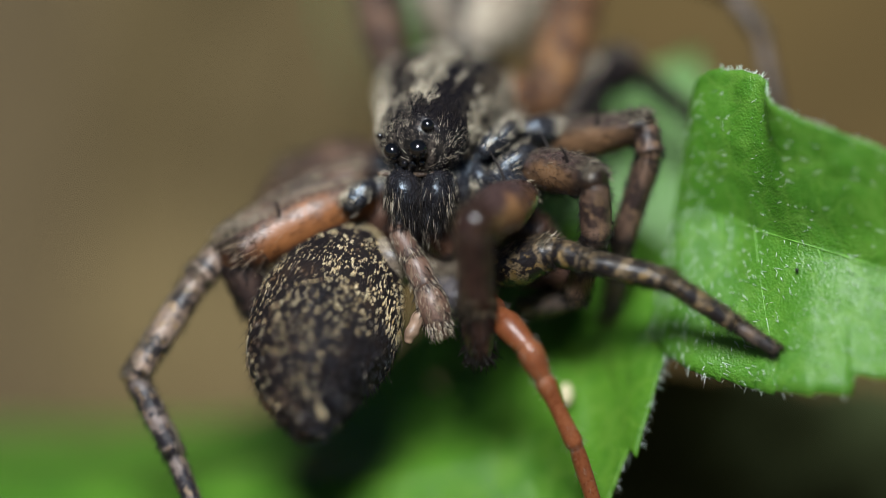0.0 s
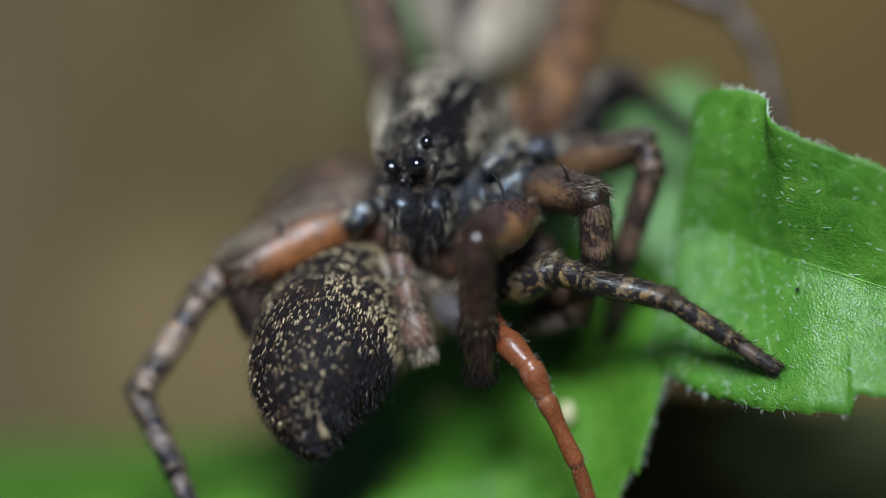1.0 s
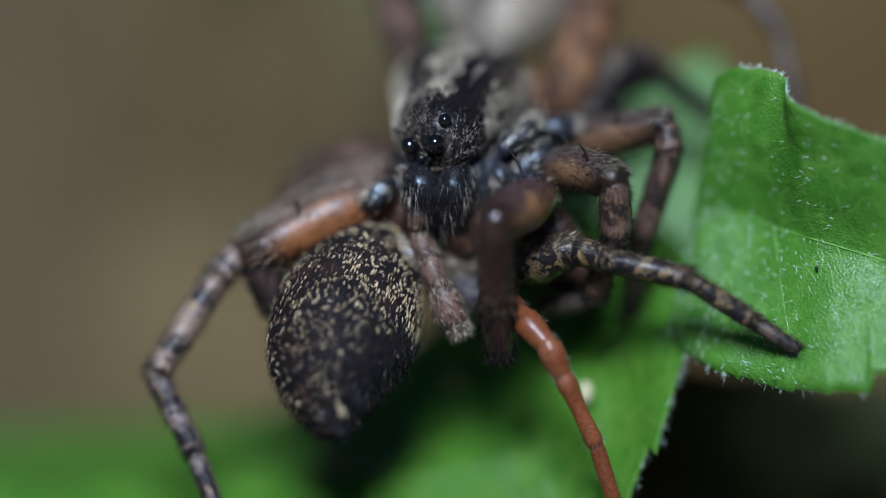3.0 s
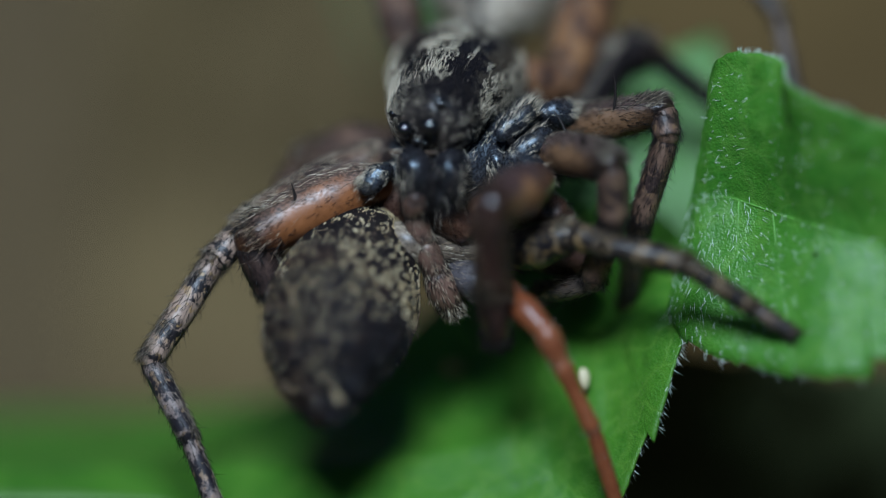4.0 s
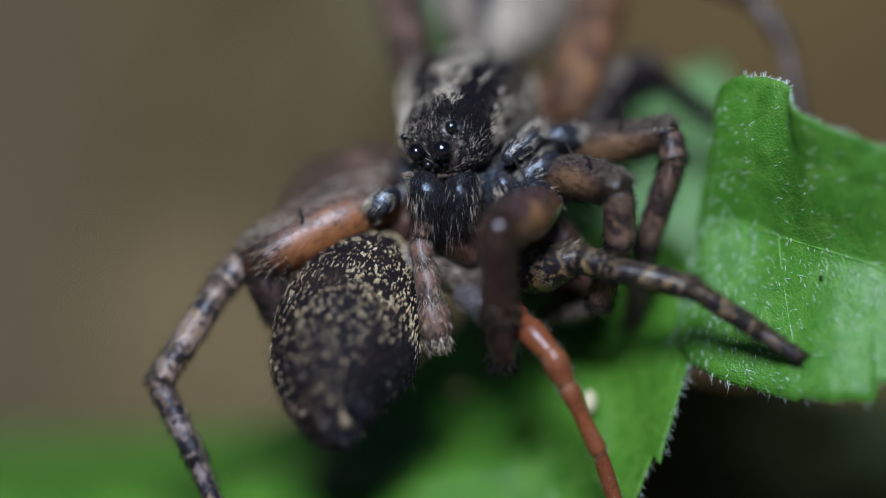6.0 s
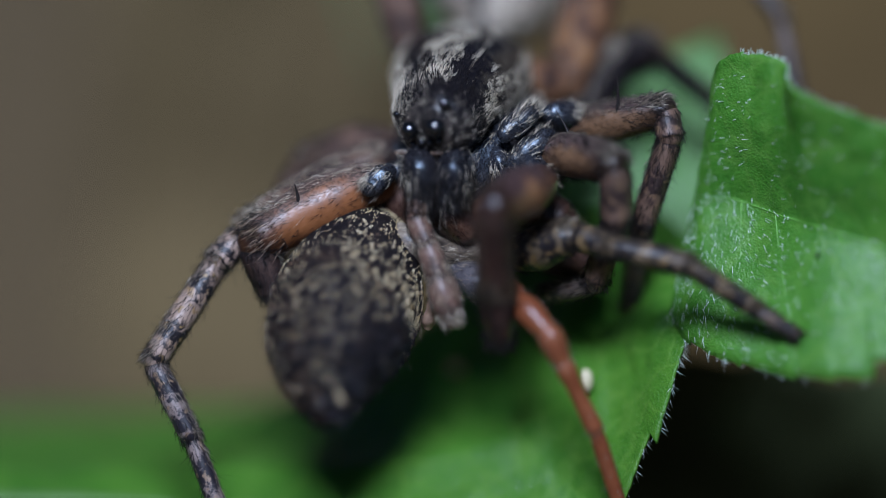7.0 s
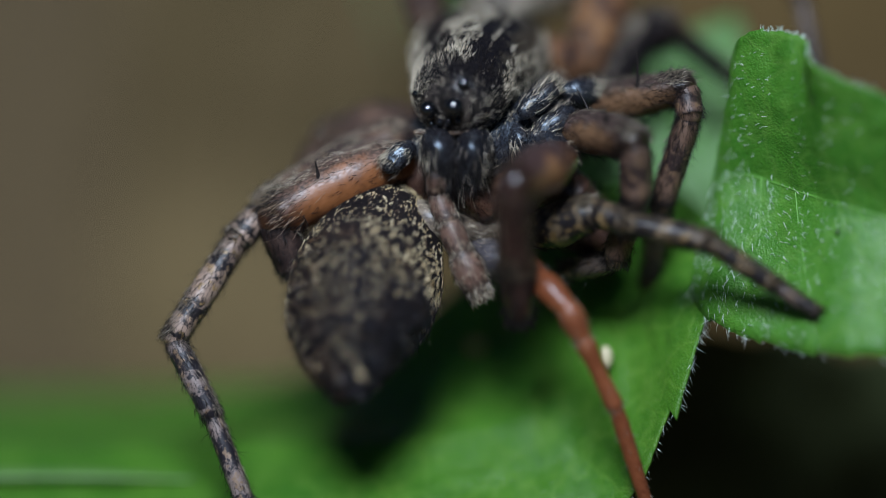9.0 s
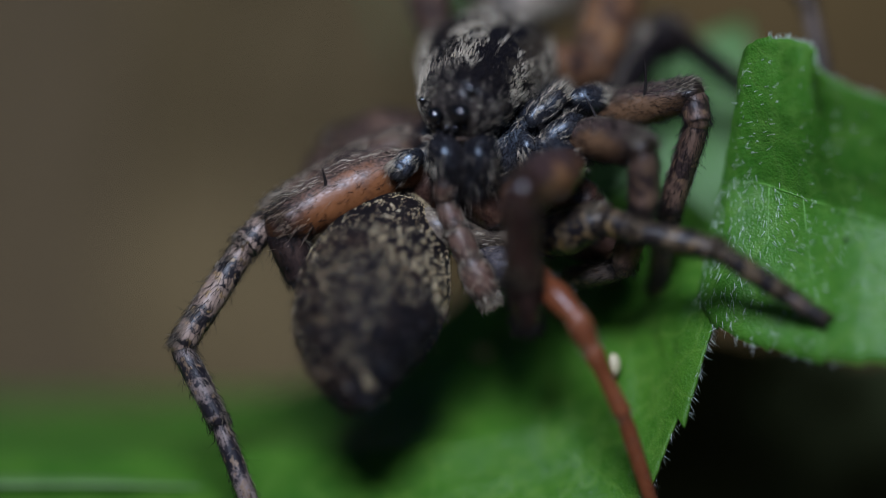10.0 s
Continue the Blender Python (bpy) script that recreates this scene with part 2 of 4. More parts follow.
M_HAIR_MIX = hair_skin("mixed_hair", (0.015, 0.012, 0.01), (0.34, 0.28, 0.2))
M_HAIR_WHITE = hair_skin("leaf_hair", (0.4, 0.52, 0.4), (0.68, 0.76, 0.68), 0.3)
M_HAIR_CREAM = hair_skin("cream_hair", (0.4, 0.33, 0.21), (0.85, 0.77, 0.6))
M_HAIR_RUST = hair_skin("rust_hair", (0.02, 0.011, 0.008), (0.55, 0.41, 0.27))
M_HAIR_BROWN = hair_skin("brown_hair", (0.03, 0.017, 0.01), (0.16, 0.095, 0.045))
M_HAIR_UMBER = hair_skin("umber_hair", (0.01, 0.008, 0.007), (0.2, 0.145, 0.08))
# Dark hair with the bluish sheen of reflected sky put into its colour.
M_HAIR_SHEEN = hair_skin("blue_sheen_hair", (0.01, 0.011, 0.015), (0.05, 0.055, 0.072), 0.35, 0.4)
M_LEAF = leaf_skin("leaf_blade_skin", (0.036, 0.139, 0.0085), (0.1, 0.26, 0.02), 2.6, 0.42)
M_LEAF_TOP = leaf_skin("leaf_top_skin", (0.034, 0.118, 0.008), (0.094, 0.23, 0.015), 2.6, 0.24, 0.1)
M_LEAF_FAR = leaf_skin("far_leaf_skin", (0.085, 0.19, 0.045), (0.15, 0.29, 0.08))
# Near-black green: the deep shade below the lobes is put into the colour.
M_LEAF_SHADE = plain("shade_toned_leaf_skin", (0.03, 0.038, 0.014), 0.9, 0.5, 0.3, 0.1)
M_GRASS = plain("grass_skin", (0.04, 0.09, 0.02), 0.6, 0.4, 0.6)
M_DRY = plain("dry_leaf_skin", (0.09, 0.067, 0.03), 0.8, 0.45, 0.12, 0.08)
M_DRY_OCHRE = plain("dry_ochre_leaf_skin", (0.08, 0.054, 0.019), 0.8, 0.5, 0.1, 0.08)
M_RIB_PALE = plain("pale_rib_skin", (0.13, 0.23, 0.06), 0.55, 0.2, 6.0)
M_RIB = plain("leaf_rib_skin", (0.1, 0.25, 0.025), 0.5, 0.35, 6.0)
M_CRUMB = plain("crumb_skin", (0.42, 0.3, 0.16), 0.6, 0.3, 8.0)
M_EGG = plain("egg_skin", (0.52, 0.46, 0.28), 0.5, 0.12, 10.0)
M_SPECK = plain("speck_skin", (0.01, 0.012, 0.008), 0.5)


def soil_skin():
    n = Nodes("soil_skin")
    big = n.noise(0.028, 4.0, 0.55)
    small = n.noise(0.35, 5.0, 0.65)
    c = n.ramp(n.math("ADD", n.math("MULTIPLY", big, 0.7), n.math("MULTIPLY", small, 0.3)),
               [(0.36, (0.035, 0.028, 0.017)), (0.5, (0.09, 0.066, 0.032)), (0.64, (0.16, 0.11, 0.045))])
    n.bump(small, 2.0)
    return n.set(c, 0.9, 0.2)


M_SOIL = soil_skin()

# ---- mesh helpers ----
rng = np.random.default_rng(7)
BASES = {}


def thing(name, base, label, category, group="", kind=""):
    ob = new(name)
    ob.empty_display_size = 0.002
    ob.matrix_world = LEAN @ Matrix.Translation(Vector(base) * MM)
    BASES[ob] = Vector(base)
    return tagged(ob, label, category, group, kind)


def part(name, pieces, parent, label="", pivot=None, kind=""):
    """One mesh under parent, from pieces (verts, faces, attributes, material) in frame millimetres."""
    origin = Vector(pivot) if pivot else BASES[parent]
    verts, faces, mats, ids, attrs = [], [], [], [], {"along": [], "side": []}
    count = 0
    for v, f, a, m in pieces:
        if m not in mats:
            mats.append(m)
        verts.append((np.asarray(v) - np.array(origin)) * MM)
        faces += [tuple(int(i) + count for i in face) for face in f]
        ids += [mats.index(m)] * len(f)
        for key in attrs:
            attrs[key].append(a.get(key, np.zeros(len(v))))
        count += len(v)
    me = bpy.data.meshes.new(name)
    me.from_pydata(np.concatenate(verts).tolist(), [], faces)
    for m in mats:
        me.materials.append(m)
    me.polygons.foreach_set("material_index", ids)
    me.polygons.foreach_set("use_smooth", [True] * len(faces))
    for key, vals in attrs.items():
        me.attributes.new(key, "FLOAT", "POINT").data.foreach_set("value", np.concatenate(vals).astype(np.float32))
    me.update()
    ob = new(name, me)
    ob.parent = parent
    ob.location = (origin - BASES[parent]) * MM
    BASES[ob] = origin
    return tagged(ob, label, kind=kind)


def spline(points, steps):
    """Catmull-Rom through rows of numbers."""
    p = np.asarray(points, float)
    p = np.vstack([2 * p[0] - p[1], p, 2 * p[-1] - p[-2]])
    out = []
    for i in range(1, len(p) - 2):
        for k in range(steps):
            s = k / steps
            a, b, c, d = p[i - 1:i + 3]
            out.append(0.5 * (2 * b + (c - a) * s + (2 * a - 5 * b + 4 * c - d) * s * s + (3 * b - a - 3 * c + d) * s ** 3))
    out.append(p[-2])
    return np.array(out)


def unit(v):
    return v / np.maximum(np.linalg.norm(v, axis=-1, keepdims=True), 1e-9)


class Tube:
    """A closed loft along rows (x, y, z, half width, half height), rounded at both ends."""

    def __init__(self, rows, steps=6, ring=20, up=(0, 0, 1), lumps=0.03, grain=3.0, caps=(0.8, 0.8), crown=math.pi / 2):
        r = spline(rows, steps)
        r[:, 3:] = np.maximum(r[:, 3:], 0.004)
        c = r[:, :3]
        tan = unit(np.gradient(c, axis=0))
        begin = [(c[0] - tan[0] * r[0, 3] * caps[0] * math.sin(q), r[0, 3:] * math.cos(q), tan[0]) for q in (1.45, 1.1, 0.75, 0.38)]
        end = [(c[-1] + tan[-1] * r[-1, 3] * caps[1] * math.sin(q), r[-1, 3:] * math.cos(q), tan[-1]) for q in (0.38, 0.75, 1.1, 1.45)]
        rings = begin + [(c[i], r[i, 3:], tan[i]) for i in range(len(r))] + end
        n = len(rings)
        self.n, self.ring = n, ring
        ang = np.linspace(0, 2 * math.pi, ring, endpoint=False)
        V, N, T, A, S = [], [], [], [], []
        for i, (o, rad, t) in enumerate(rings):
            x = unit(np.cross(t, np.array(up, float)))
            z = np.cross(x, t)
            ct, st = np.cos(ang), np.sin(ang)
            off = ct[:, None] * x * rad[0] + st[:, None] * z * rad[1]
            V.append(o + off)
            nn = unit(ct[:, None] * x * rad[1] + st[:, None] * z * rad[0])
            if i < 4:
                nn = unit(nn * 0.6 - t * (0.9 - 0.2 * i))
            if i >= n - 4:
                nn = unit(nn * 0.6 + t * (0.9 - 0.2 * (n - 1 - i)))
            N.append(nn)
            T.append(np.repeat(t[None], ring, 0))
            A.append(np.full(ring, min(max((i - 4) / max(n - 9, 1), 0), 1)))
            S.append(np.abs((ang - crown + math.pi) % (2 * math.pi) - math.pi) / math.pi)
        self.V, self.N, self.T = (np.concatenate(k) for k in (V, N, T))
        self.A, self.S = np.concatenate(A), np.concatenate(S)
        if lumps:
            q = np.array([noise.noise(Vector(v) * grain) for v in self.V])
            width = np.repeat([k[1][0] for k in rings], ring)
            self.V = self.V + self.N * (q * lumps * width)[:, None]
        F = []
        for i in range(n - 1):
            for j in range(ring):
                k = (j + 1) % ring
                F.append((i * ring + j, i * ring + k, (i + 1) * ring + k, (i + 1) * ring + j))
        F.append(tuple(range(ring))[::-1])
        F.append(tuple((n - 1) * ring + j for j in range(ring)))
        self.F = F

    def front(self, x, z):
        """How near the skin comes at the place (x, z), seen along y."""
        d = (self.V[:, 0] - x) ** 2 + (self.V[:, 2] - z) ** 2
        near = np.argsort(d + np.where(self.N[:, 1] > 0.2, 10, 0))[:4]
        w = 1 / (d[near] + 1e-4)
        return float((self.V[near, 1] * w).sum() / w.sum())

    def piece(self, mat):
        return (self.V, self.F, {"along": self.A, "side": self.S}, mat)

    def sample(self, count, keep=None, start=3):
        """Random places on the skin: point, normal, tangent."""
        i = rng.integers(start, self.n - 1 - start, count)
        j = rng.integers(0, self.ring, count)
        a, b = rng.random(count), rng.random(count)
        j2 = (j + 1) % self.ring

        def blend(arr):
            p, q = arr[i * self.ring + j], arr[i * self.ring + j2]
            r, s = arr[(i + 1) * self.ring + j], arr[(i + 1) * self.ring + j2]
            w = a[:, None] if arr.ndim > 1 else a
            u = b[:, None] if arr.ndim > 1 else b
            return (p * (1 - w) + q * w) * (1 - u) + (r * (1 - w) + s * w) * u

        P, N, T, A, S = (blend(k) for k in (self.V, self.N, self.T, self.A, self.S))
        if keep is not None:
            k = keep(P, N, A, S)
            P, N, T = P[k], N[k], T[k]
        return P, unit(N), unit(T)


def strands(P, D, length, width, mat, droop=None, spread=0.35):
    """Thin three-sided tapering hairs from places P along directions D."""
    n = len(P)
    D = unit(np.asarray(D) + 0.25 * rng.normal(size=(n, 3)) * (spread / 0.35))
    L = length * (1 + spread * rng.normal(size=n)).clip(0.35, 1.9)
    x = unit(np.cross(D, rng.normal(size=(n, 3))))
    y = np.cross(D, x)
    w = width * (0.8 + 0.4 * rng.random(n))
    V = np.zeros((n, 7, 3))
    bend = np.zeros((n, 3)) if droop is None else np.asarray(droop)
    mid = P + D * (L * 0.5)[:, None]
    tip = P + D * L[:, None] + bend * (L * 0.3)[:, None]
    for k in range(3):
        q = 2 * math.pi * k / 3
        off = (math.cos(q) * x + math.sin(q) * y) * w[:, None]
        V[:, k] = P - D * (L * 0.05)[:, None] + off
        V[:, 3 + k] = mid + off * 0.75
    V[:, 6] = tip
    F = []
    local = [(0, 1, 4, 3), (1, 2, 5, 4), (2, 0, 3, 5), (3, 4, 6), (4, 5, 6), (5, 3, 6)]
    for i in range(n):
        F += [tuple(7 * i + q for q in f) for f in local]
    return (V.reshape(-1, 3), F, {}, mat)


def coat(tube, count, length, width, mat, lift=0.35, back=1.0, keep=None, spread=0.35, start=3):
    """Hairs leaning along a tube: lift away from the skin, back along its run."""
    P, N, T = tube.sample(count, keep, start)
    return strands(P, N * lift + T * back, length, width, mat, N * -0.5, spread)


def ball(center, rad, mat, seg=14):
    """A small rounded lens."""
    c = np.array(center, float)
    V, F = [], []
    for i in range(seg + 1):
        th = math.pi * i / seg
        for j in range(2 * seg):
            ph = math.pi * j / seg
            V.append(c + np.array((math.sin(th) * math.cos(ph), -math.cos(th), math.sin(th) * math.sin(ph))) * np.array(rad))
    for i in range(seg):
        for j in range(2 * seg):
            k = (j + 1) % (2 * seg)
            F.append((i * 2 * seg + j, i * 2 * seg + k, (i + 1) * 2 * seg + k, (i + 1) * 2 * seg + j))
    return (np.array(V), F, {}, mat)


def limb(p0, p1, r0, rm, r1, bow=0.0, flat=1.0, **k):
    """One limb segment between two joints, swollen in the middle."""
    p0, p1 = np.array(p0, float), np.array(p1, float)
    prof = [(0.0, r0 * 0.82), (0.12, r0), (0.4, rm), (0.75, (rm + r1) / 2), (0.93, r1), (1.0, r1 * 0.85)]
    rows = []
    for s, r in prof:
        q = p0 + (p1 - p0) * s + np.array((0, 0, 1.0)) * bow * 4 * s * (1 - s)
        rows.append((*q, r, r * flat))
    return Tube(rows, **k)


# ---- ground and distance ----
def sheet(rows, nv, nu, thick=0.1, teeth=(0, 0), wave=0.06, tooth=0.12, pitch=0.55, notch=None, rake=1, phase=0.0):
    """A thin curved blade through rows of points from one margin to the other, with saw-toothed margins."""
    lines = [spline(r, nu) for r in rows]
    g = []
    for k in range(len(lines) - 1):
        for s in np.linspace(0, 1, nv, endpoint=(k == len(lines) - 2)):
            g.append(lines[k] * (1 - s) + lines[k + 1] * s)
    g = np.array(g)
    for edge, inner, amount in ((0, 3, teeth[0]), (-1, -4, teeth[1])):
        if amount:
            line = g[edge]
            run = np.concatenate([[0], np.cumsum(np.linalg.norm(np.diff(line, axis=0), axis=1))])
            saw = ((run - phase) / pitch + (0.2 * np.sin(run * 1.7) if rake > 0 else 0.0)) % 1.0
            saw = saw if rake > 0 else 1 - saw
            fine = np.array([noise.noise(Vector((q * 9.0, 0.3, edge))) for q in run])
            out = unit(line - g[inner])
            push = (saw ** 1.5 - 0.35) * tooth * amount + 0.025 * fine
            for r in range(5):
                row = r if edge == 0 else -1 - r
                g[row] = g[row] + out * (push * (1 - r / 5) ** 1.6)[:, None]
    if notch:
        x0, deep = notch
        for r in range(7):
            past = np.clip((g[r, :, 0] - x0) / 0.04, 0, 1) * np.exp(-np.maximum(g[r, :, 0] - x0, 0) / 0.9)
            g[r, :, 2] += deep * past * (1 - r / 7) ** 1.5
    R, C = g.shape[:2]
    du, dv = np.gradient(g, axis=1), np.gradient(g, axis=0)
    N = unit(np.cross(du, dv))
    h = np.array([noise.fractal(Vector(p) * 0.9, 0.8, 2.0, 3) for p in g.reshape(-1, 3)]).reshape(R, C)
    g = g + N * (h * wave)[..., None]
    V = np.concatenate([(g + N * thick / 2).reshape(-1, 3), (g - N * thick / 2).reshape(-1, 3)])
    F, o = [], R * C
    for i in range(R - 1):
        for j in range(C - 1):
            a, b, c, d = i * C + j, i * C + j + 1, (i + 1) * C + j + 1, (i + 1) * C + j
            F += [(a, b, c, d), (o + d, o + c, o + b, o + a)]
    rim = [i for i in range(C)] + [i * C + C - 1 for i in range(1, R)] + [(R - 1) * C + j for j in range(C - 2, -1, -1)] + [i * C for i in range(R - 2, 0, -1)]
    for a, b in zip(rim, rim[1:] + rim[:1]):
        F.append((b, a, o + a, o + b))
    return V, F, g, N


def fuzz(g, N, count, length, width, mat, side=1.0, lo=0, hi=1, c0=0.0, c1=1.0, lean=(0.25, -0.2, -0.75)):
    """Short stiff hairs over a blade, all combed one way."""
    R, C = g.shape[:2]
    i = (rng.random(count) * (hi - lo) + lo) * (R - 1.01)
    j = (rng.random(count) * (c1 - c0) + c0) * (C - 1.01)
    P = g[i.astype(int), j.astype(int)] + (g[i.astype(int), j.astype(int) + 1] - g[i.astype(int), j.astype(int)]) * (j % 1)[:, None]
    P = P + (g[i.astype(int) + 1, j.astype(int)] - g[i.astype(int), j.astype(int)]) * (i % 1)[:, None]
    n = N[i.astype(int), j.astype(int)] * side
    return strands(P + n * 0.028, n * 0.5 + np.array(lean), length, width, mat)


def rim_hairs(line, out, count, length, width, mat):
    """Pale bristles along a blade's margin."""
    i = rng.integers(0, len(line) - 1, count)
    P = line[i] + (line[i + 1] - line[i]) * rng.random((count, 1))
    return strands(P, np.repeat(np.array(out, float)[None], count, 0), length, width, mat, spread=0.7)


def build_ground():
    me = bpy.data.meshes.new("ground")
    bm = bmesh.new()
    bmesh.ops.create_grid(bm, x_segments=60, y_segments=60, size=1.0)
    for v in bm.verts:
        d = max(abs(v.co.x), abs(v.co.y))
        k = 0.25 if d < 0.6 else 0.25 + (d - 0.6) * 14
        v.co = Vector((v.co.x * k, v.co.y * k + 0.15, 0))
        v.co.z = -0.075 + 0.006 * noise.fractal(v.co * 30, 0.8, 2.0, 3)
    bm.to_mesh(me)
    bm.free()
    me.materials.append(M_SOIL)
    me.polygons.foreach_set("use_smooth", [True] * len(me.polygons))
    tagged(new("ground", me), "brown bare soil far below the leaf, out of focus", "ground", kind="structure")


# ---- the leaf ----
def build_leaf():
    leaf = thing("leaf", (4.19, 1.00, -2.00), "fresh green toothed leaf with two lobes and fine white hairs", "leaf")
    near = [(-10.30, -0.30, -6.38), (-5.35, 0.20, -6.20), (-0.85, 0.60, -5.92), (1.77, 0.80, -5.52), (2.85, 0.60, -4.76), (3.29, 0.50, -3.72), (3.67, 0.55, -2.72), (3.94, 0.70, -1.92)]
    middle = [(-10.65, 4.50, -4.32), (-5.49, 3.80, -4.24), (-1.88, 2.40, -4.16), (0.78, 2.20, -3.64), (2.04, 1.80, -2.82), (2.70, 1.90, -2.02), (3.29, 1.40, -1.50), (3.84, 1.10, -1.50)]
    far = [(-11.40, 11.00, -3.38), (-6.40, 9.50, -3.32), (-3.60, 7.00, -3.06), (-1.28, 5.20, -2.06), (0.78, 4.60, -0.20), (2.43, 4.20, 0.52), (3.45, 3.80, 0.42), (4.05, 2.60, -0.09)]
    V, F, g, N = sheet([near, middle, far], 16, 24, 0.05, (1, 0), 0.07, 0.3, 2.6, rake=-1, phase=14.85)
    spot = np.array((-0.06, 2.50, -2.55))
    near_spot = g.reshape(-1, 3)[np.argmin(((g.reshape(-1, 3) - spot)[:, [0, 2]] ** 2).sum(1))]
    crumb = thing("crumb", tuple(near_spot), "tiny tan crumb lying on the leaf under the spiders", "crumb")
    part("grain", [ball(near_spot + np.array((0, -0.06, 0.06)), (.15, .12, .11), M_CRUMB, 8)], crumb)
    hairs = fuzz(g, N, 700, 0.16, 0.0065, M_HAIR_WHITE, -1, 0, 0.5, 0.45, 1.0)
    more = fuzz(g, N, 520, 0.15, 0.0065, M_HAIR_WHITE, -1, 0.07, 0.3, 0.6, 1.0, (0.3, -0.2, -0.4))
    rim = rim_hairs(g[0][96:], (0.2, -0.2, -1.0), 14, 0.14, 0.0045, M_HAIR_WHITE)
    veins = []
    for end, slope, deep in ((152, 0.7, 18), (136, 0.9, 24), (116, 1.2, 26), (92, 1.4, 26)):
        line = [g[r, int(end - slope * r)] - N[r, int(end - slope * r)] * 0.022 for r in range(2, deep, 3)]
        veins.append(Tube([(*p, 0.012 + 0.0014 * k, 0.008 + 0.001 * k) for k, p in enumerate(line)], 3, 8, lumps=0))
    lower = part("lower_lobe", [(V, F, {}, M_LEAF_TOP), hairs, more, rim], leaf, "flat green lobe under the spiders, with saw-toothed margin")
    for t in veins:
        part("vein", [t.piece(M_RIB)], lower, "pale green side vein")
    bottom = [(3.69, 1.20, -1.52), (3.96, 0.70, -1.86), (4.32, 0.40, -2.10), (4.81, 0.10, -2.27), (5.55, -0.30, -2.49), (6.52, -0.85, -2.56), (7.77, -1.25, -2.47), (9.26, -1.60, -2.21)]
    crease = [(4.12, 1.50, 0.49), (4.32, 1.25, 0.58), (4.74, 1.05, 0.63), (5.29, 0.80, 0.46), (5.70, 0.45, 0.31), (6.46, -0.10, 0.07), (7.81, -0.50, -0.35), (9.30, -0.90, -0.79)]
    above = [(4.37, 1.10, 1.90), (4.49, 0.90, 1.96), (4.70, 0.70, 2.02), (5.17, 0.30, 1.91), (5.62, -0.05, 1.79), (6.14, -0.55, 1.50), (7.79, -0.95, 0.90), (9.28, -1.30, 0.41)]
    top = [(4.49, 0.95, 2.97), (4.58, 0.75, 3.07), (4.86, 0.50, 3.18), (5.36, 0.10, 3.15), (5.73, -0.20, 2.95), (5.98, -0.85, 2.48), (7.77, -1.30, 1.73), (9.25, -1.70, 1.10)]
    V, F, g, N = sheet([bottom, crease, above, top], 12, 40, 0.06, (1, 0.7), 0.06, 0.07, 0.95, (7.12, 0.36))
    coats = [fuzz(g, N, 300, 0.15, 0.007, M_HAIR_WHITE, 1, 0.0, 0.36, 0.36, 1.0, (0.55, -0.2, -0.45)), fuzz(g, N, 220, 0.17, 0.0065, M_HAIR_WHITE, 1, 0.0, 0.38, 0.0, 0.4, (0.2, -0.2, -0.9)),
             fuzz(g, N, 120, 0.13, 0.0065, M_HAIR_WHITE, 1, 0.37, 0.95, 0.5, 1.0, (0.95, -0.15, 0.1)), fuzz(g, N, 90, 0.1, 0.008, M_HAIR_WHITE, 1, 0.36, 0.9, 0.04, 0.4, (0.8, -0.2, 0.2))]
    rim = rim_hairs(g[-1][85:], (0.3, -0.2, 0.9), 150, 0.07, 0.007, M_HAIR_WHITE)
    rim2 = rim_hairs(g[0][30:], (0.2, -0.2, -0.9), 50, 0.1, 0.005, M_HAIR_WHITE)
    upper = part("upper_lobe", [(V, F, {}, M_LEAF), *coats, rim, rim2], leaf, "upright green lobe folded along its rib")
    for end, slope in ((96, 2.4), (150, 2.6), (206, 2.8), (250, 2.6)):
        line = [g[r, int(end + slope * (12 - r))] + N[r, int(end + slope * (12 - r))] * 0.026 for r in range(12, 2, -2)]
        t = Tube([(*p, 0.016 - 0.002 * k, 0.01 - 0.001 * k) for k, p in enumerate(line)], 3, 8, lumps=0)
        part("vein", [t.piece(M_RIB)], upper, "pale green side vein")
    line = (g[12] + N[12] * 0.02)[::8]
    rib = Tube([(*p, 0.03, 0.018) for p in line], 3, 8, lumps=0.4, grain=5.0)
    part("rib", [rib.piece(M_RIB)], leaf, "pale green raised leaf rib")
    rib = Tube([(-10.60, 3.30, -4.78, .7, .1), (-8.50, 3.20, -4.78, .65, .1), (-6.80, 2.95, -4.78, .45, .08), (-5.20, 2.60, -4.82, .1, .03)], 8, 10)
    part("rib", [rib.piece(M_RIB_PALE)], leaf, "pale green raised leaf rib")
    egg = thing("insect_egg", (2.18, 1.60, -2.82), "tiny cream oval insect egg stuck on the leaf", "egg")
    part("shell", [ball((2.20, 1.52, -2.61), (.13, .12, .21), M_EGG)], egg)
    speck = thing("speck", (6.25, -0.30, -0.37), "tiny black speck on the upright leaf lobe", "speck")
    part("grain", [ball((6.25, -0.27, -0.37), (.035, .03, .035), M_SPECK, 6)], speck)


def midrib(g, leaf, mat, r):
    """A raised rib down the middle of a blade."""
    line = g[:, g.shape[1] // 2][::6]
    t = Tube([(*p, r * (1 - 0.6 * i / len(line)), r * (1 - 0.6 * i / len(line))) for i, p in enumerate(line)], 3, 8, up=(1, 0, 0))
    part("midrib", [t.piece(mat)], leaf, "raised leaf rib")


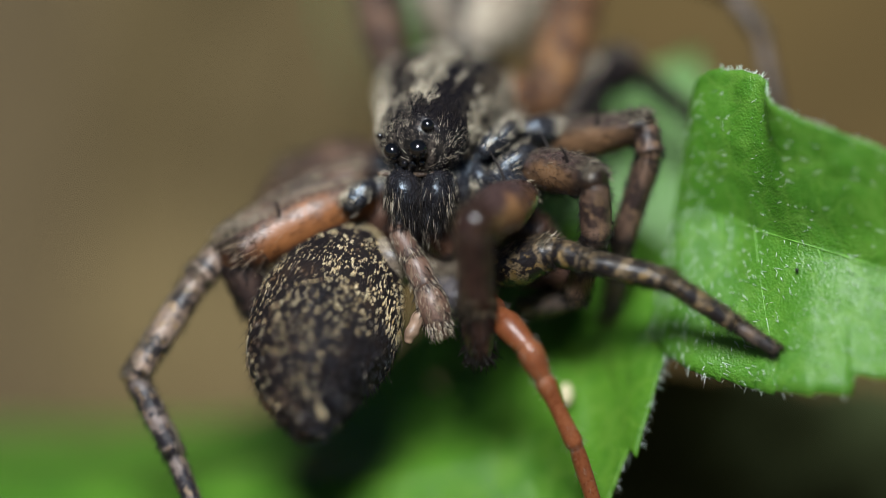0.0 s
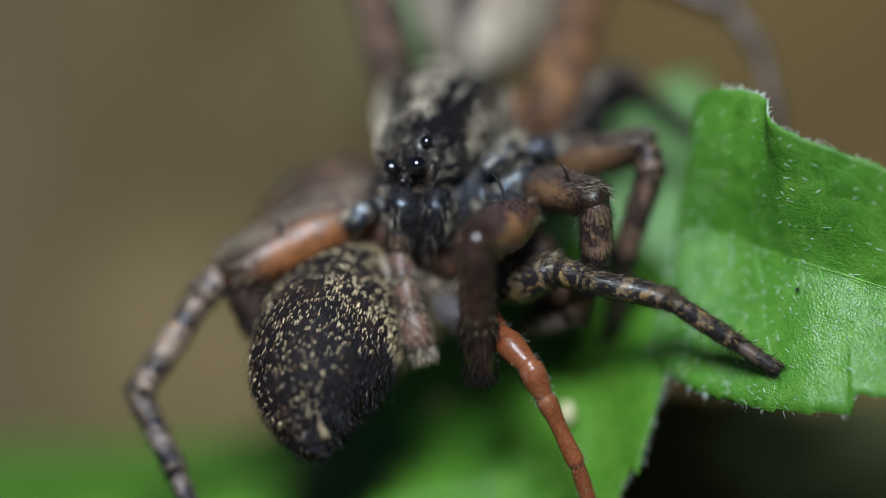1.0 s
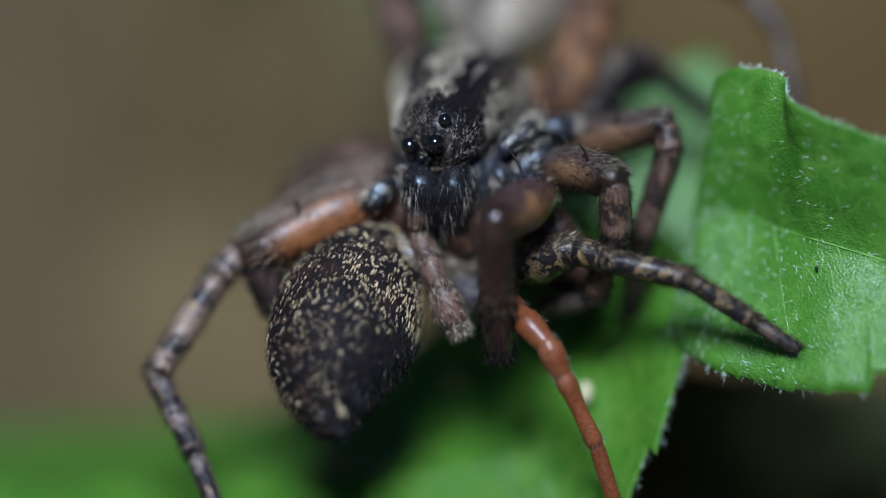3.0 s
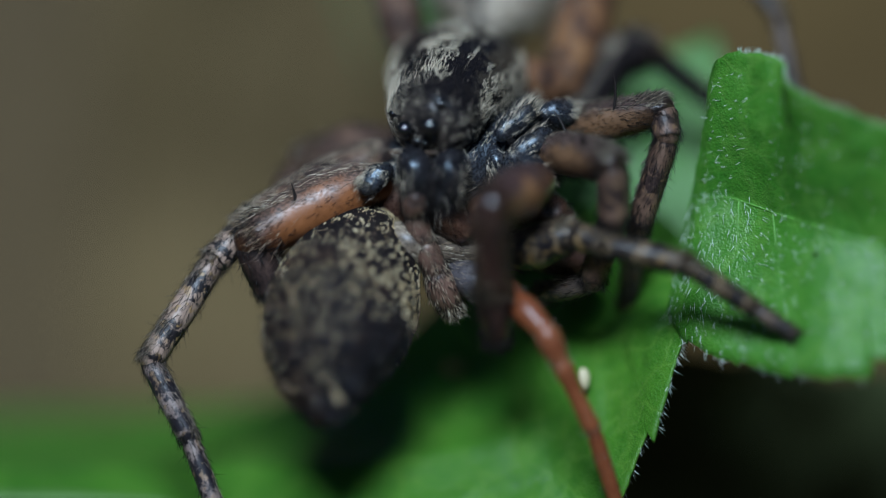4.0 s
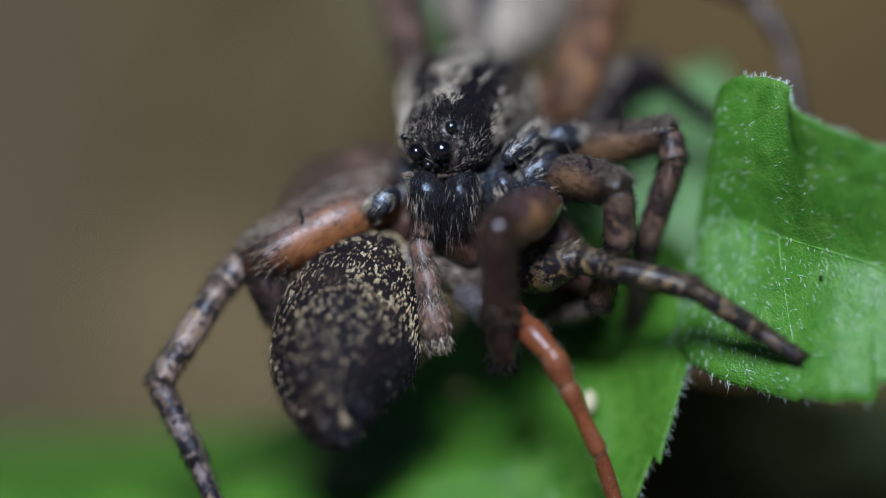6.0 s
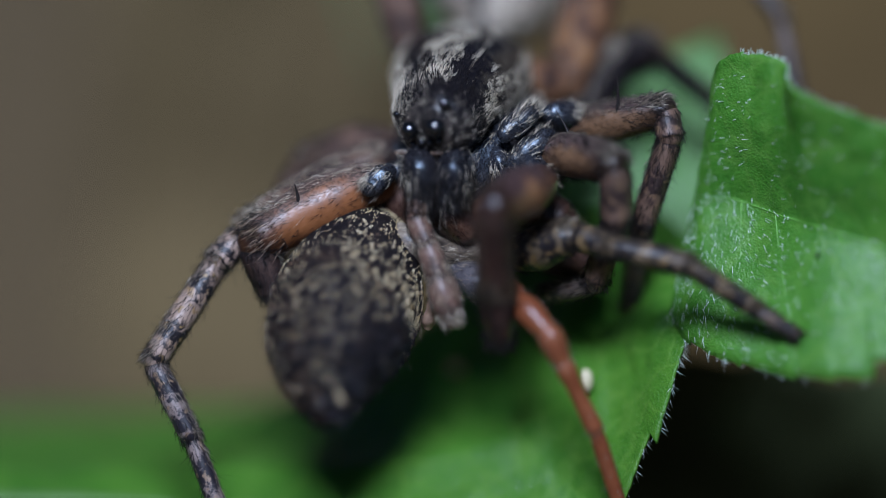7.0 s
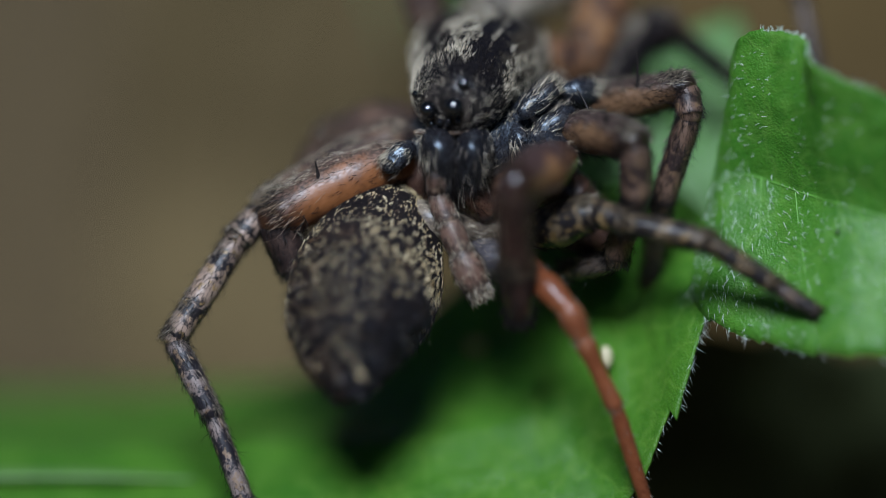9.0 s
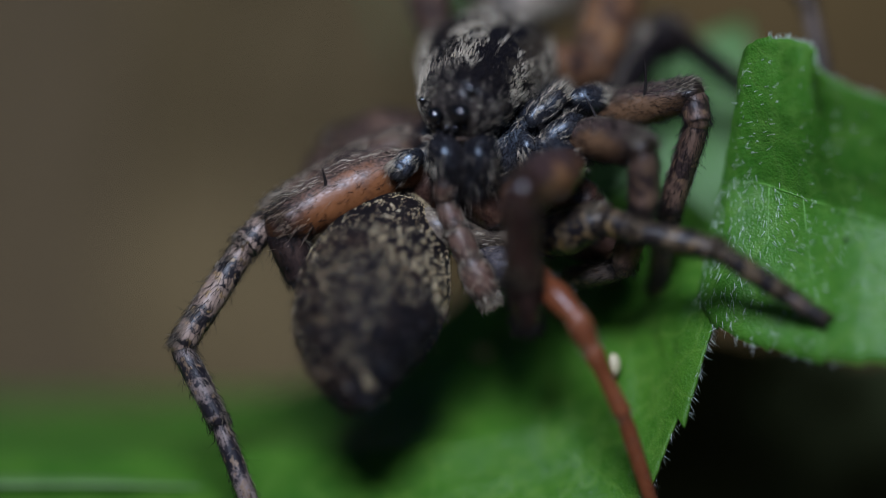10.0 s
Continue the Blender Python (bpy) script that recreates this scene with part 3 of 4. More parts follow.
def build_far_leaves():
    far = thing("far_leaf", (3.94, 7.00, 1.48), "pale green leaf behind the spider, out of focus", "leaf")
    V, F, g, N = sheet([[(1.19, 3.80, -1.22), (3.04, 4.00, -1.02), (5.30, 4.20, -0.61)], [(1.19, 4.40, 0.83), (3.47, 5.00, 1.25), (5.23, 5.00, 1.66)], [(2.23, 5.00, 2.49), (3.58, 5.40, 3.17), (4.67, 5.40, 3.69)]], 8, 8, 0.12, (0, 0), 0.3)
    part("blade", [(V, F, {}, M_LEAF_FAR)], far)
    midrib(g, far, M_RIB, 0.09)
    grass = thing("grass_blade", (-2.04, 16.00, 4.44), "narrow green grass blade behind the spider, out of focus", "grass")
    V, F, g, N = sheet([[(-2.34, 12.00, 6.38), (-2.06, 11.00, 4.52), (-1.54, 10.00, 2.98)], [(-2.14, 12.00, 6.38), (-1.91, 11.00, 4.52), (-1.46, 10.00, 2.98)]], 6, 8, 0.1, (0, 0), 0.1)
    part("blade", [(V, F, {}, M_GRASS)], grass)
    grass = thing("grass_blade", (-0.74, 10.00, 4.28), "narrow bright green grass blade behind the spider", "grass")
    V, F, g, N = sheet([[(-1.45, 8.00, 6.23), (-1.35, 7.50, 4.63), (-1.13, 7.00, 3.36)], [(-0.20, 8.00, 6.23), (-0.27, 7.50, 4.63), (-0.51, 7.00, 3.36)]], 6, 8, 0.1, (0, 0), 0.1)
    part("blade", [(V, F, {}, M_LEAF)], grass)
    for low, mid, high, mat, spot, label in (
            ([(-7.31, 14.00, -6.11), (-4.75, 14.00, -6.11), (-0.92, 15.00, -6.15)], [(-7.42, 19.00, 0.69), (-4.57, 19.50, 0.80), (-0.95, 20.00, 0.69)], [(-7.14, 19.00, 7.79), (-4.10, 19.00, 7.79), (-0.27, 20.00, 7.83)], M_DRY, (-4.35, 20.00, -0.10), "dry tan fallen leaf behind, out of focus"),
            ([(-2.09, 20.00, -6.34), (4.71, 20.00, -4.07), (12.57, 19.00, -4.72)], [(-2.60, 24.00, -0.10), (4.80, 23.00, 0.47), (12.80, 22.00, 0.47)], [(-2.66, 28.00, 8.20), (4.91, 27.00, 8.15), (13.09, 26.00, 8.11)], M_DRY_OCHRE, (4.80, 23.00, 0.47), "dry ochre fallen leaf behind, out of focus")):
        litter = thing("dry_leaf", spot, label, "leaf")
        V, F, g, N = sheet([low, mid, high], 10, 12, 0.15, (0, 0), 0.7)
        part("blade", [(V, F, {}, mat)], litter)
        midrib(g, litter, mat, 0.3)
    # Stands for the shade below the lobes: darkened colour, blade tilted from the sun.
    dark = thing("shade_toned_leaf", (6.00, 9.00, -5.40), "green leaf below with deep shade put into its dark colour, out of focus", "leaf")
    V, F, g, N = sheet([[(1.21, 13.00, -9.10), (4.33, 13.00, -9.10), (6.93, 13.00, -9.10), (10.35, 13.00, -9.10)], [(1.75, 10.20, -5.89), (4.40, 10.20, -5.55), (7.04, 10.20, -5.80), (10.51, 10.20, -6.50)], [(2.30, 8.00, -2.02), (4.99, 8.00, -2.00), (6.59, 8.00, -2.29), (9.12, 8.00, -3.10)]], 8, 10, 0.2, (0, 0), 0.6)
    part("blade", [(V, F, {}, M_LEAF_SHADE)], dark)
    midrib(g, dark, M_LEAF_SHADE, 0.15)


# ---- the spiders ----
LEG_NAMES = ("femur", "patella", "tibia", "metatarsus", "tarsus")


def leg(owner, joints, radii, mats, label, hair=1.0, bow=0.0, coxa=None, fur=None, stubble=2.0):
    """A leg from its coxa to its tip: joints give the ends, radii the swelling of each piece."""
    hip = limb(joints[0], joints[1], radii[0], radii[0] * 1.08, radii[0] * 0.9, lumps=0.1, grain=5.0)
    root = part("leg", [hip.piece(coxa or M_COXA), coat(hip, int(700 * hair), 0.15, 0.0042, M_HAIR_CREAM if coxa is None else M_HAIR_UMBER, 0.2, 1.0, lambda P, N, A, S: np.array([noise.noise(Vector(p) * 5.0) for p in P]) > 0.1, 0.3), coat(hip, int(300 * hair), 0.15, 0.0042, M_HAIR_DARK, 0.3, 1.0)], owner, label)
    for i in range(1, len(joints) - 1):
        r0, r1 = radii[i], radii[i + 1] if i + 1 < len(radii) else radii[i] * 0.8
        swell = 1.12 if i == 1 else 1.0
        t = limb(joints[i], joints[i + 1], r0 * 0.92, r0 * swell, (r0 + r1) / 2, bow if i in (1, 3) else 0.0, lumps=0.05, grain=4.0)
        size = np.linalg.norm(np.subtract(joints[i + 1], joints[i])) * r0
        n = int(560 * hair * max(size, 0.12))
        thick = i == 1 and stubble < 1
        top = coat(t, n * (1 if thick else 4), 0.17, 0.0045, M_HAIR_UMBER if thick else fur or (M_HAIR_PALE if i < 2 else M_HAIR_MIX), 0.15, 1.0, lambda P, N, A, S: N[:, 2] > 0.25)
        rest = coat(t, int(n * (stubble if i == 1 else max(stubble, 1.6))), 0.17, 0.0045, M_HAIR_DARK, 0.5, 0.9)
        wisp = coat(t, n // 9, 0.24, 0.0036, M_HAIR_DARK, 0.85, 0.6)
        layers = [t.piece(mats[i - 1]), top, rest, wisp]
        if i == 1:
            layers.append(coat(t, int(220 * hair), 0.17, 0.0045, M_HAIR_UMBER if thick else M_HAIR_CREAM, 0.3, 1.0, lambda P, N, A, S: (A > 0.72) & (N[:, 2] > 0.1)))
            if stubble < 1:
                layers.append(coat(t, 420, 0.3, 0.0045, M_HAIR_RUST, 0.25, 1.0, lambda P, N, A, S: (A > 0.45 + 0.2 * rng.random(len(P))) & (N[:, 1] < 0.4)))
                layers.extend((coat(t, 1100, 0.22, 0.0045, M_HAIR_CREAM, 0.12, 1.0, lambda P, N, A, S: (np.abs(N[:, 2] - 0.8) < 0.14) & (N[:, 1] < 0) & (A < 0.75), 0.25), coat(t, 1400, 0.24, 0.0045, M_HAIR_DARK, 0.3, 1.0, lambda P, N, A, S: A > 0.66)))
        part(LEG_NAMES[i - 1], layers, root)
    return root


def bristle(owner, base, tip, r=0.036):
    b, t = np.array(base, float), np.array(tip, float)
    m = (b + t) / 2 + np.array((0.03, 0, 0.02))
    tube = Tube([(*b, r, r), (*m, r * 0.7, r * 0.7), (*t, r * 0.15, r * 0.15)], 5, 6, lumps=0)
    part("bristle", [tube.piece(M_HAIR_DARK)], owner, "stiff black bristle")


def build_eater():
    spider = thing("wolf_spider", (1.18, 2.00, -1.21), "grey-brown hairy wolf spider with banded legs, feeding on its catch", "spider")
    # head and thorax in one shield
    shield = Tube([(-0.50, 0.24, 1.77, .5, .5), (-0.45, 0.36, 1.82, .7, .62), (-0.36, 0.65, 1.95, .84, .73), (-0.25, 1.12, 2.18, .94, .82), (-0.10, 1.75, 2.46, 1.14, .92),
                   (0.03, 2.50, 2.72, 1.24, .92), (0.15, 3.20, 2.86, 1.1, .78), (0.26, 3.75, 2.94, .7, .5)], 8, 44, lumps=0.05, grain=2.2, caps=(0.35, 0.6), crown=1.12)
    side_face = lambda P, N, A, S: (A > 0.12) & (N[:, 2] > -0.5)

    def pale_zone(P, N, A, S):
        warp = np.array([noise.noise(Vector(p) * 2.3) for p in P])
        fine = np.array([noise.noise(Vector(p) * 6.0) for p in P])
        q, r = S + 0.09 * warp + 0.05 * fine, A + 0.2 * warp
        right = np.arctan2(N[:, 2], N[:, 0]) < 1.12
        left_bands = (q > 0.05) & (q < 0.23) | (q > 0.42) & (q < 0.62)
        right_bands = (q > 0.2) & (q < 0.5)
        return (r > 0.3) & np.where(right, right_bands, left_bands) & (fine < 0.35)

    cheek = lambda P, N, A, S: (A < 0.4) & (P[:, 0] < -0.92 + 0.1 * np.sin(P[:, 2] * 9)) & (P[:, 2] > 1.25) & (P[:, 2] < 2.25) & (rng.random(len(P)) < 0.8)

    def combed(count, keep, length, width, mat, spread=0.3):
        """Hair on the head that rises over the crown and fans to both sides."""
        P, N, T = shield.sample(count, keep, 0)
        U = np.array((0.0, 0.3, 1.0)) + (P[:, :1] + 0.5) * np.array((0.55, 0.0, 0.0))
        rise = unit(U - N * (N * U).sum(1, keepdims=True))
        return strands(P, N * 0.15 + rise + T * 0.3, length, width, mat, N * -0.3, spread)

    crown = lambda P, N, A, S: (A > 0.12) & (A < 0.5) & (N[:, 0] < 0.15) & (np.array([noise.noise(Vector(p) * 3.2) for p in P]) > -0.06 + 0.35 * N[:, 0]) & (rng.random(len(P)) < 0.5 + A * 1.6)
    P, N, T = shield.sample(16000, lambda P, N, A, S: (A < 0.16) & (N[:, 1] < 0.2), 0)
    eyes = (((-0.44, 0.00, 1.77), .175), ((-0.89, 0.00, 1.73), .16), ((-0.27, 0.00, 2.18), .12), ((-1.11, 0.00, 2.01), .07),
            ((-0.83, 0.00, 1.48), .06), ((-0.68, 0.00, 1.51), .068), ((-0.53, 0.00, 1.51), .068), ((-0.37, 0.00, 1.53), .06))
    gap = np.min([np.hypot(P[:, 0] - x, P[:, 2] - z) / r for (x, y, z), r in eyes], axis=0)
    blaze = np.exp(-((P[:, 0] + 0.62) / 0.1) ** 2) * (P[:, 2] > 1.85)
    keep = (gap > 1.25) & (rng.random(len(P)) < np.clip((gap - 1.0) * 0.35, 0.06, 0.2) + 0.5 * blaze)
    P, N = P[keep], N[keep]
    rise = np.array((0.0, 0.35, 1.0)) - N * (N @ np.array((0.0, 0.35, 1.0)))[:, None]
    pieces = [shield.piece(M_CARAPACE),
              strands(P, N * 0.12 + unit(rise) + (P[:, :1] + 0.55) * np.array((0.5, 0, 0)), 0.12, 0.0038, M_HAIR_LIGHT, N * -0.3, 0.25),
              coat(shield, 30000, 0.17, 0.0062, M_HAIR_CREAM, 0.12, 1.0, pale_zone, 0.25),
              combed(9000, crown, 0.18, 0.0042, M_HAIR_LIGHT),
              combed(1100, side_face, 0.18, 0.004, M_HAIR_MIX), combed(4000, lambda P, N, A, S: A < 0.5, 0.17, 0.0045, M_HAIR_DARK),
              coat(shield, 3600, 0.13, 0.004, M_HAIR_CREAM, 0.2, 1.0, lambda P, N, A, S: (A > 0.03) & (A < 0.34) & ((N[:, 0] < -0.45) | (N[:, 0] > 0.8)) & (rng.random(len(P)) < 0.55), 0.35, 1),
              combed(9000, cheek, 0.13, 0.0045, M_HAIR_CREAM),
              coat(shield, 6500, 0.18, 0.0045, M_HAIR_DARK, 0.22, 1.0, lambda P, N, A, S: side_face(P, N, A, S) & ~pale_zone(P, N, A, S))]
    carapace = part("carapace", pieces, spider, "black shield with pale hair bands", pivot=(0.16, 2.70, 3.26))
    for (x, y, z), r in eyes:
        part("eye", [ball((x, shield.front(x, z) - 0.5 * r, z), (r, r, r), M_EYE)], carapace, "glossy black eye")
    for rows in ([(-0.74, 0.62, 1.34, .2, .2), (-0.73, 0.42, 1.19, .3, .28), (-0.69, 0.32, 0.98, .32, .3), (-0.63, 0.33, 0.73, .3, .27), (-0.57, 0.45, 0.50, .22, .2), (-0.51, 0.60, 0.31, .09, .09)],
                 [(-0.08, 0.62, 1.35, .2, .2), (-0.08, 0.44, 1.20, .31, .28), (-0.11, 0.34, 0.98, .33, .3), (-0.18, 0.36, 0.73, .31, .27), (-0.23, 0.47, 0.50, .22, .2), (-0.28, 0.62, 0.31, .09, .09)]):
        t = Tube(rows, 8, 22, up=(0, -1, 0), lumps=0.09, grain=5.0)

        def beard(count, keep, length, width, mat, out=0.15):
            P, N, T = t.sample(count, keep)
            return strands(P, N * out + np.array((0.0, -0.15, -1.0)), length, width, mat, np.repeat(np.array([(0.05, 0.1, -0.3)]), len(P), 0), 0.25)

        front = lambda P, N, A, S: N[:, 1] < 0.3
        flank = lambda P, N, A, S: (np.abs(P[:, 0] + 0.41) > 0.45) & (N[:, 1] < 0.5) & (A < 0.8)
        part("chelicera", [t.piece(M_FANG_BASE), beard(450, flank, 0.2, 0.0045, M_HAIR_CREAM), beard(130, lambda P, N, A, S: front(P, N, A, S) & (A < 0.6), 0.24, 0.0036, M_HAIR_LIGHT), beard(50, lambda P, N, A, S: front(P, N, A, S) & (A > 0.4), 0.36, 0.0036, M_HAIR_LIGHT, 0.35),
                           beard(1500, front, 0.26, 0.0042, M_HAIR_DARK, 0.25), beard(260, front, 0.2, 0.004, M_HAIR_SHEEN)], carapace, "glossy black jaw with bluish light tinted into its sheen and pale bristles")
    edge = [(x, 1.315 + 0.06 * (x + 0.5) ** 2 + 0.05 * max(x + 0.5, 0)) for x in np.linspace(-1.12, 0.1, 11)]
    lip = Tube([(x, shield.front(x, z) - 0.02, z, .055, .045) for x, z in edge], 3, 10, lumps=0.3, grain=6.0)
    part("clypeus", [lip.piece(M_RIM), coat(lip, 260, 0.1, 0.004, M_HAIR_LIGHT, 0.5, 0.6, lambda P, N, A, S: (A < 0.35) | (rng.random(len(P)) < 0.3))], carapace, "brown rim below the eyes")
    waist = limb((0.27, 3.60, 3.00), (0.46, 4.50, 3.90), .4, .38, .4)
    part("pedicel", [waist.piece(M_COXA)], spider)
    belly = Tube([(0.47, 4.20, 3.83, .45, .45), (0.59, 4.70, 4.11, .95, .85), (0.68, 5.40, 4.49, 1.15, 1.1), (0.73, 6.80, 5.22, 1.6, 1.5), (0.77, 8.40, 6.03, 1.35, 1.2), (0.79, 10.00, 6.52, .4, .4)], 8, 32, lumps=0.04, crown=1.8)
    stripe = lambda P, N, A, S: S < 0.1

    def belly_pale(P, N, A, S):
        blot = np.array([noise.noise(Vector(p) * 1.1) for p in P])
        return rng.random(len(P)) < np.where(stripe(P, N, A, S), 0, np.clip(0.6 + (P[:, 0] - 0.7) * 0.6 + blot * 0.6, 0.15, 1))

    part("abdomen", [belly.piece(M_ABD_REAR), coat(belly, 6500, 0.25, 0.01, M_HAIR_CREAM, 0.3, 1.0, belly_pale), coat(belly, 6000, 0.25, 0.012, M_HAIR_DARK, 0.3, 1.0, stripe), coat(belly, 1500, 0.25, 0.009, M_HAIR_GREY, 0.3, 1.0, lambda P, N, A, S: S > 0.1)], spider, "mottled grey and cream hairy abdomen")
    chest = Tube([(-0.24, 0.80, 0.71, .42, .4), (0.06, 1.10, 1.10, .7, .6), (0.50, 1.75, 1.60, 1.0, .7), (0.66, 2.60, 2.10, .95, .65), (0.50, 3.40, 2.60, .5, .4)], 6, 24, lumps=0.14, grain=2.0)
    part("sternum", [chest.piece(M_COXA), coat(chest, 2600, 0.19, 0.005, M_HAIR_CREAM, 0.2, 1.0, lambda P, N, A, S: np.array([noise.noise(Vector(p) * 2.6) for p in P]) > -0.05), coat(chest, 2400, 0.19, 0.005, M_HAIR_DARK, 0.25, 1.0)], spider, "dark underside plate with pale hairs")

    for a, b, r in (((0.74, 0.45, 1.74), (1.25, 0.75, 2.20), .17), ((0.94, 0.50, 1.29), (1.53, 0.75, 1.74), .18), ((0.61, 0.70, 1.42), (0.74, 0.70, 0.96), .17), ((-1.30, 0.70, 1.12), (-1.67, 0.50, 0.79), .17), ((1.47, 1.10, 2.11), (2.03, 1.30, 2.11), .2)):
        t = limb(a, b, r * 1.1, r * 1.35, r * 1.1, lumps=0.2, grain=4)
        part("trochanter", [t.piece(M_COXA), coat(t, 520, 0.19, 0.004, M_HAIR_CREAM, 0.2, 1.0, lambda P, N, A, S: np.array([noise.noise(Vector(p) * 4.5) for p in P]) + 0.35 * N[:, 2] > 0.12, 0.3), coat(t, 300, 0.18, 0.004, M_HAIR_DARK, 0.3, 1.0)], spider, "glossy dark leg joint with pale hairs")
    for a, b, r in (((-0.80, 1.30, 1.10), (-1.25, 1.50, 0.20), .42), ((-0.49, 0.60, 0.46), (0.16, 0.90, 0.01), .3), ((0.36, 0.90, 0.41), (0.87, 1.00, 0.01), .42), ((0.97, 1.20, 0.61), (1.78, 1.30, 0.21), .4), ((1.17, 1.40, -0.09), (2.18, 1.60, -0.60), .4)):
        t = limb(a, b, r, r * 1.1, r, lumps=0.1, grain=3)
        part("coxa", [t.piece(M_FEMUR_DARK), coat(t, 130, 0.16, 0.006, M_HAIR_DARK, 0.4, 1.0)], spider, "dark brown leg base")
    dark = [M_DARK_BAND, M_DARK_BAND, M_DARK_BAND, M_DARK_BAND, M_TIP]
    brown = [M_HIND, M_HIND, M_HIND, M_TIP, M_TIP]
    one = leg(spider, [(-0.85, 1.40, 1.17), (-1.45, 1.15, 0.90), (-3.70, 0.80, -0.17), (-3.30, 0.95, -1.05), (-2.27, 2.10, -2.63)], [.26, .47, .34, .3], [M_FEMUR, M_KNEE, M_KNEE], "thick orange-brown leg bent over the catch", 1.5, 0.1, stubble=0.35)
    bristle(one, (-2.91, 0.55, 0.34), (-2.97, 0.50, 0.88), .048)
    bristle(one, (-3.09, 0.40, -0.26), (-3.27, 0.25, -0.04), .012)
    leg(spider, [(-0.65, 2.00, 1.43), (-1.36, 1.80, 1.37), (-3.82, 1.25, 0.05), (-4.35, 1.05, -0.51), (-5.48, 0.80, -2.27), (-4.80, 0.65, -3.61), (-4.00, 0.55, -5.70)], [.3, .42, .28, .25, .215, .175], [M_MOTTLE, M_TAN_BAND, M_TAN_BAND, M_GREY_BAND, M_GREY_BAND], "slender tan leg with black rings, reaching far out", 1.2)
    leg(spider, [(-0.45, 2.60, 1.86), (-1.18, 2.80, 1.50), (-2.80, 3.00, 1.16), (-3.20, 2.80, 0.32), (-3.36, 3.20, -0.81)], [.35, .54, .36, .28], brown, "brown hind leg folded behind the others", 0.8, fur=M_HAIR_UMBER)
    leg(spider, [(-0.14, 2.80, 2.96), (-0.92, 3.00, 3.17), (-1.39, 3.80, 5.14), (-1.56, 4.40, 6.08), (-2.31, 5.00, 6.62)], [.4, .34, .33, .28], [M_HIND, M_HIND, M_HIND], "brown rear leg raised behind the body", 0.8, fur=M_HAIR_UMBER)
    leg(spider, [(0.48, 1.20, 0.31), (0.92, 0.60, -0.41), (1.94, -0.05, -0.03), (2.53, -0.35, -0.21), (3.98, -0.65, -0.56), (5.14, -0.50, -1.32), (5.86, -0.46, -1.78)], [.3, .36, .25, .22, .175, .14, .09], dark, "front leg with black and ochre rings, its tip on the leaf", 1.5, fur=M_HAIR_UMBER)
    two = leg(spider, [(0.77, 1.50, 1.63), (1.45, 1.00, 1.40), (2.67, -0.40, 1.19), (2.72, -0.10, 0.16), (2.35, 0.60, -0.89), (1.47, 1.40, -1.08)], [.34, .36, .29, .25, .22], [M_AMBER, M_MOTTLE, M_MOTTLE, M_TIP], "orange-brown leg bent sharply at the knee", 1.6, 0.08, fur=M_HAIR_MIX)
    bristle(two, (2.22, -0.25, 1.45), (2.03, -0.40, 1.86))
    bristle(two, (1.96, 0.40, 1.51), (1.63, 0.55, 2.23))
    three = leg(spider, [(0.97, 2.00, 2.04), (1.78, 1.60, 1.81), (3.60, 0.80, 2.20), (3.68, 0.70, 1.67), (3.17, 1.20, 0.06), (3.00, 2.20, -1.31)], [.36, .34, .25, .23, .2], [M_AMBER, M_MOTTLE, M_MOTTLE, M_TIP], "orange-brown leg raised in a sharp bend", 1.8, fur=M_HAIR_MIX)
    bristle(three, (2.74, 0.85, 2.17), (2.73, 0.80, 2.88))
    leg(spider, [(0.98, 2.70, 2.76), (1.90, 2.90, 2.66), (2.58, 3.80, 5.14), (3.24, 4.00, 5.50), (5.18, 3.60, 4.72), (5.74, 3.40, 3.90), (6.05, 3.20, 2.46)], [.4, .46, .35, .25, .17, .14], [M_FEMUR_REAR, M_FEMUR_DARK, M_FEMUR_DARK, M_TIP, M_TIP], "orange-brown rear leg arching over the leaf", 0.8, coxa=M_FEMUR_REAR, fur=M_HAIR_MIX)

    # pedipalps
    feeler = thing_palp(spider)
    root = limb((0.97, 0.90, 1.32), (1.34, 0.30, 0.89), .34, .38, .34, lumps=0.1, grain=5)
    other = part("pedipalp", [root.piece(M_COXA), coat(root, 220, 0.2, 0.006, M_HAIR_PALE)], spider, "stout dark feeler pointing forward and bent down")
    for name, a, b, r, m, h in (("femur", (1.38, 0.20, 0.91), (0.53, -1.50, 0.43), (.4, .48, .36), M_PALP_FEMUR, M_HAIR_DARK),
                                ("tibia", (0.52, -1.50, 0.45), (0.60, -0.55, -1.04), (.32, .33, .3), M_PALP_DARK, M_HAIR_UMBER),
                                ("tarsus", (0.60, -0.55, -0.99), (0.65, 0.00, -1.93), (.29, .3, .22), M_PALP_DARK, M_HAIR_DARK)):
        t = limb(a, b, *r, lumps=0.05)
        part(name, [t.piece(m), coat(t, 90 if name == "femur" else 420, 0.18, 0.005, h, 0.5, 0.9), coat(t, 60 if name == "femur" else 320, 0.24, 0.006, M_HAIR_DARK, 0.7, 0.8),
                    coat(t, 260, 0.2, 0.006, M_HAIR_DARK if name == "tarsus" else M_HAIR_UMBER, 0.6, 1.0, lambda P, N, A, S: A > 0.6)], other)
    bristle(other, (1.13, -0.35, 1.09), (0.77, -0.25, 1.81))
    return spider, carapace, feeler


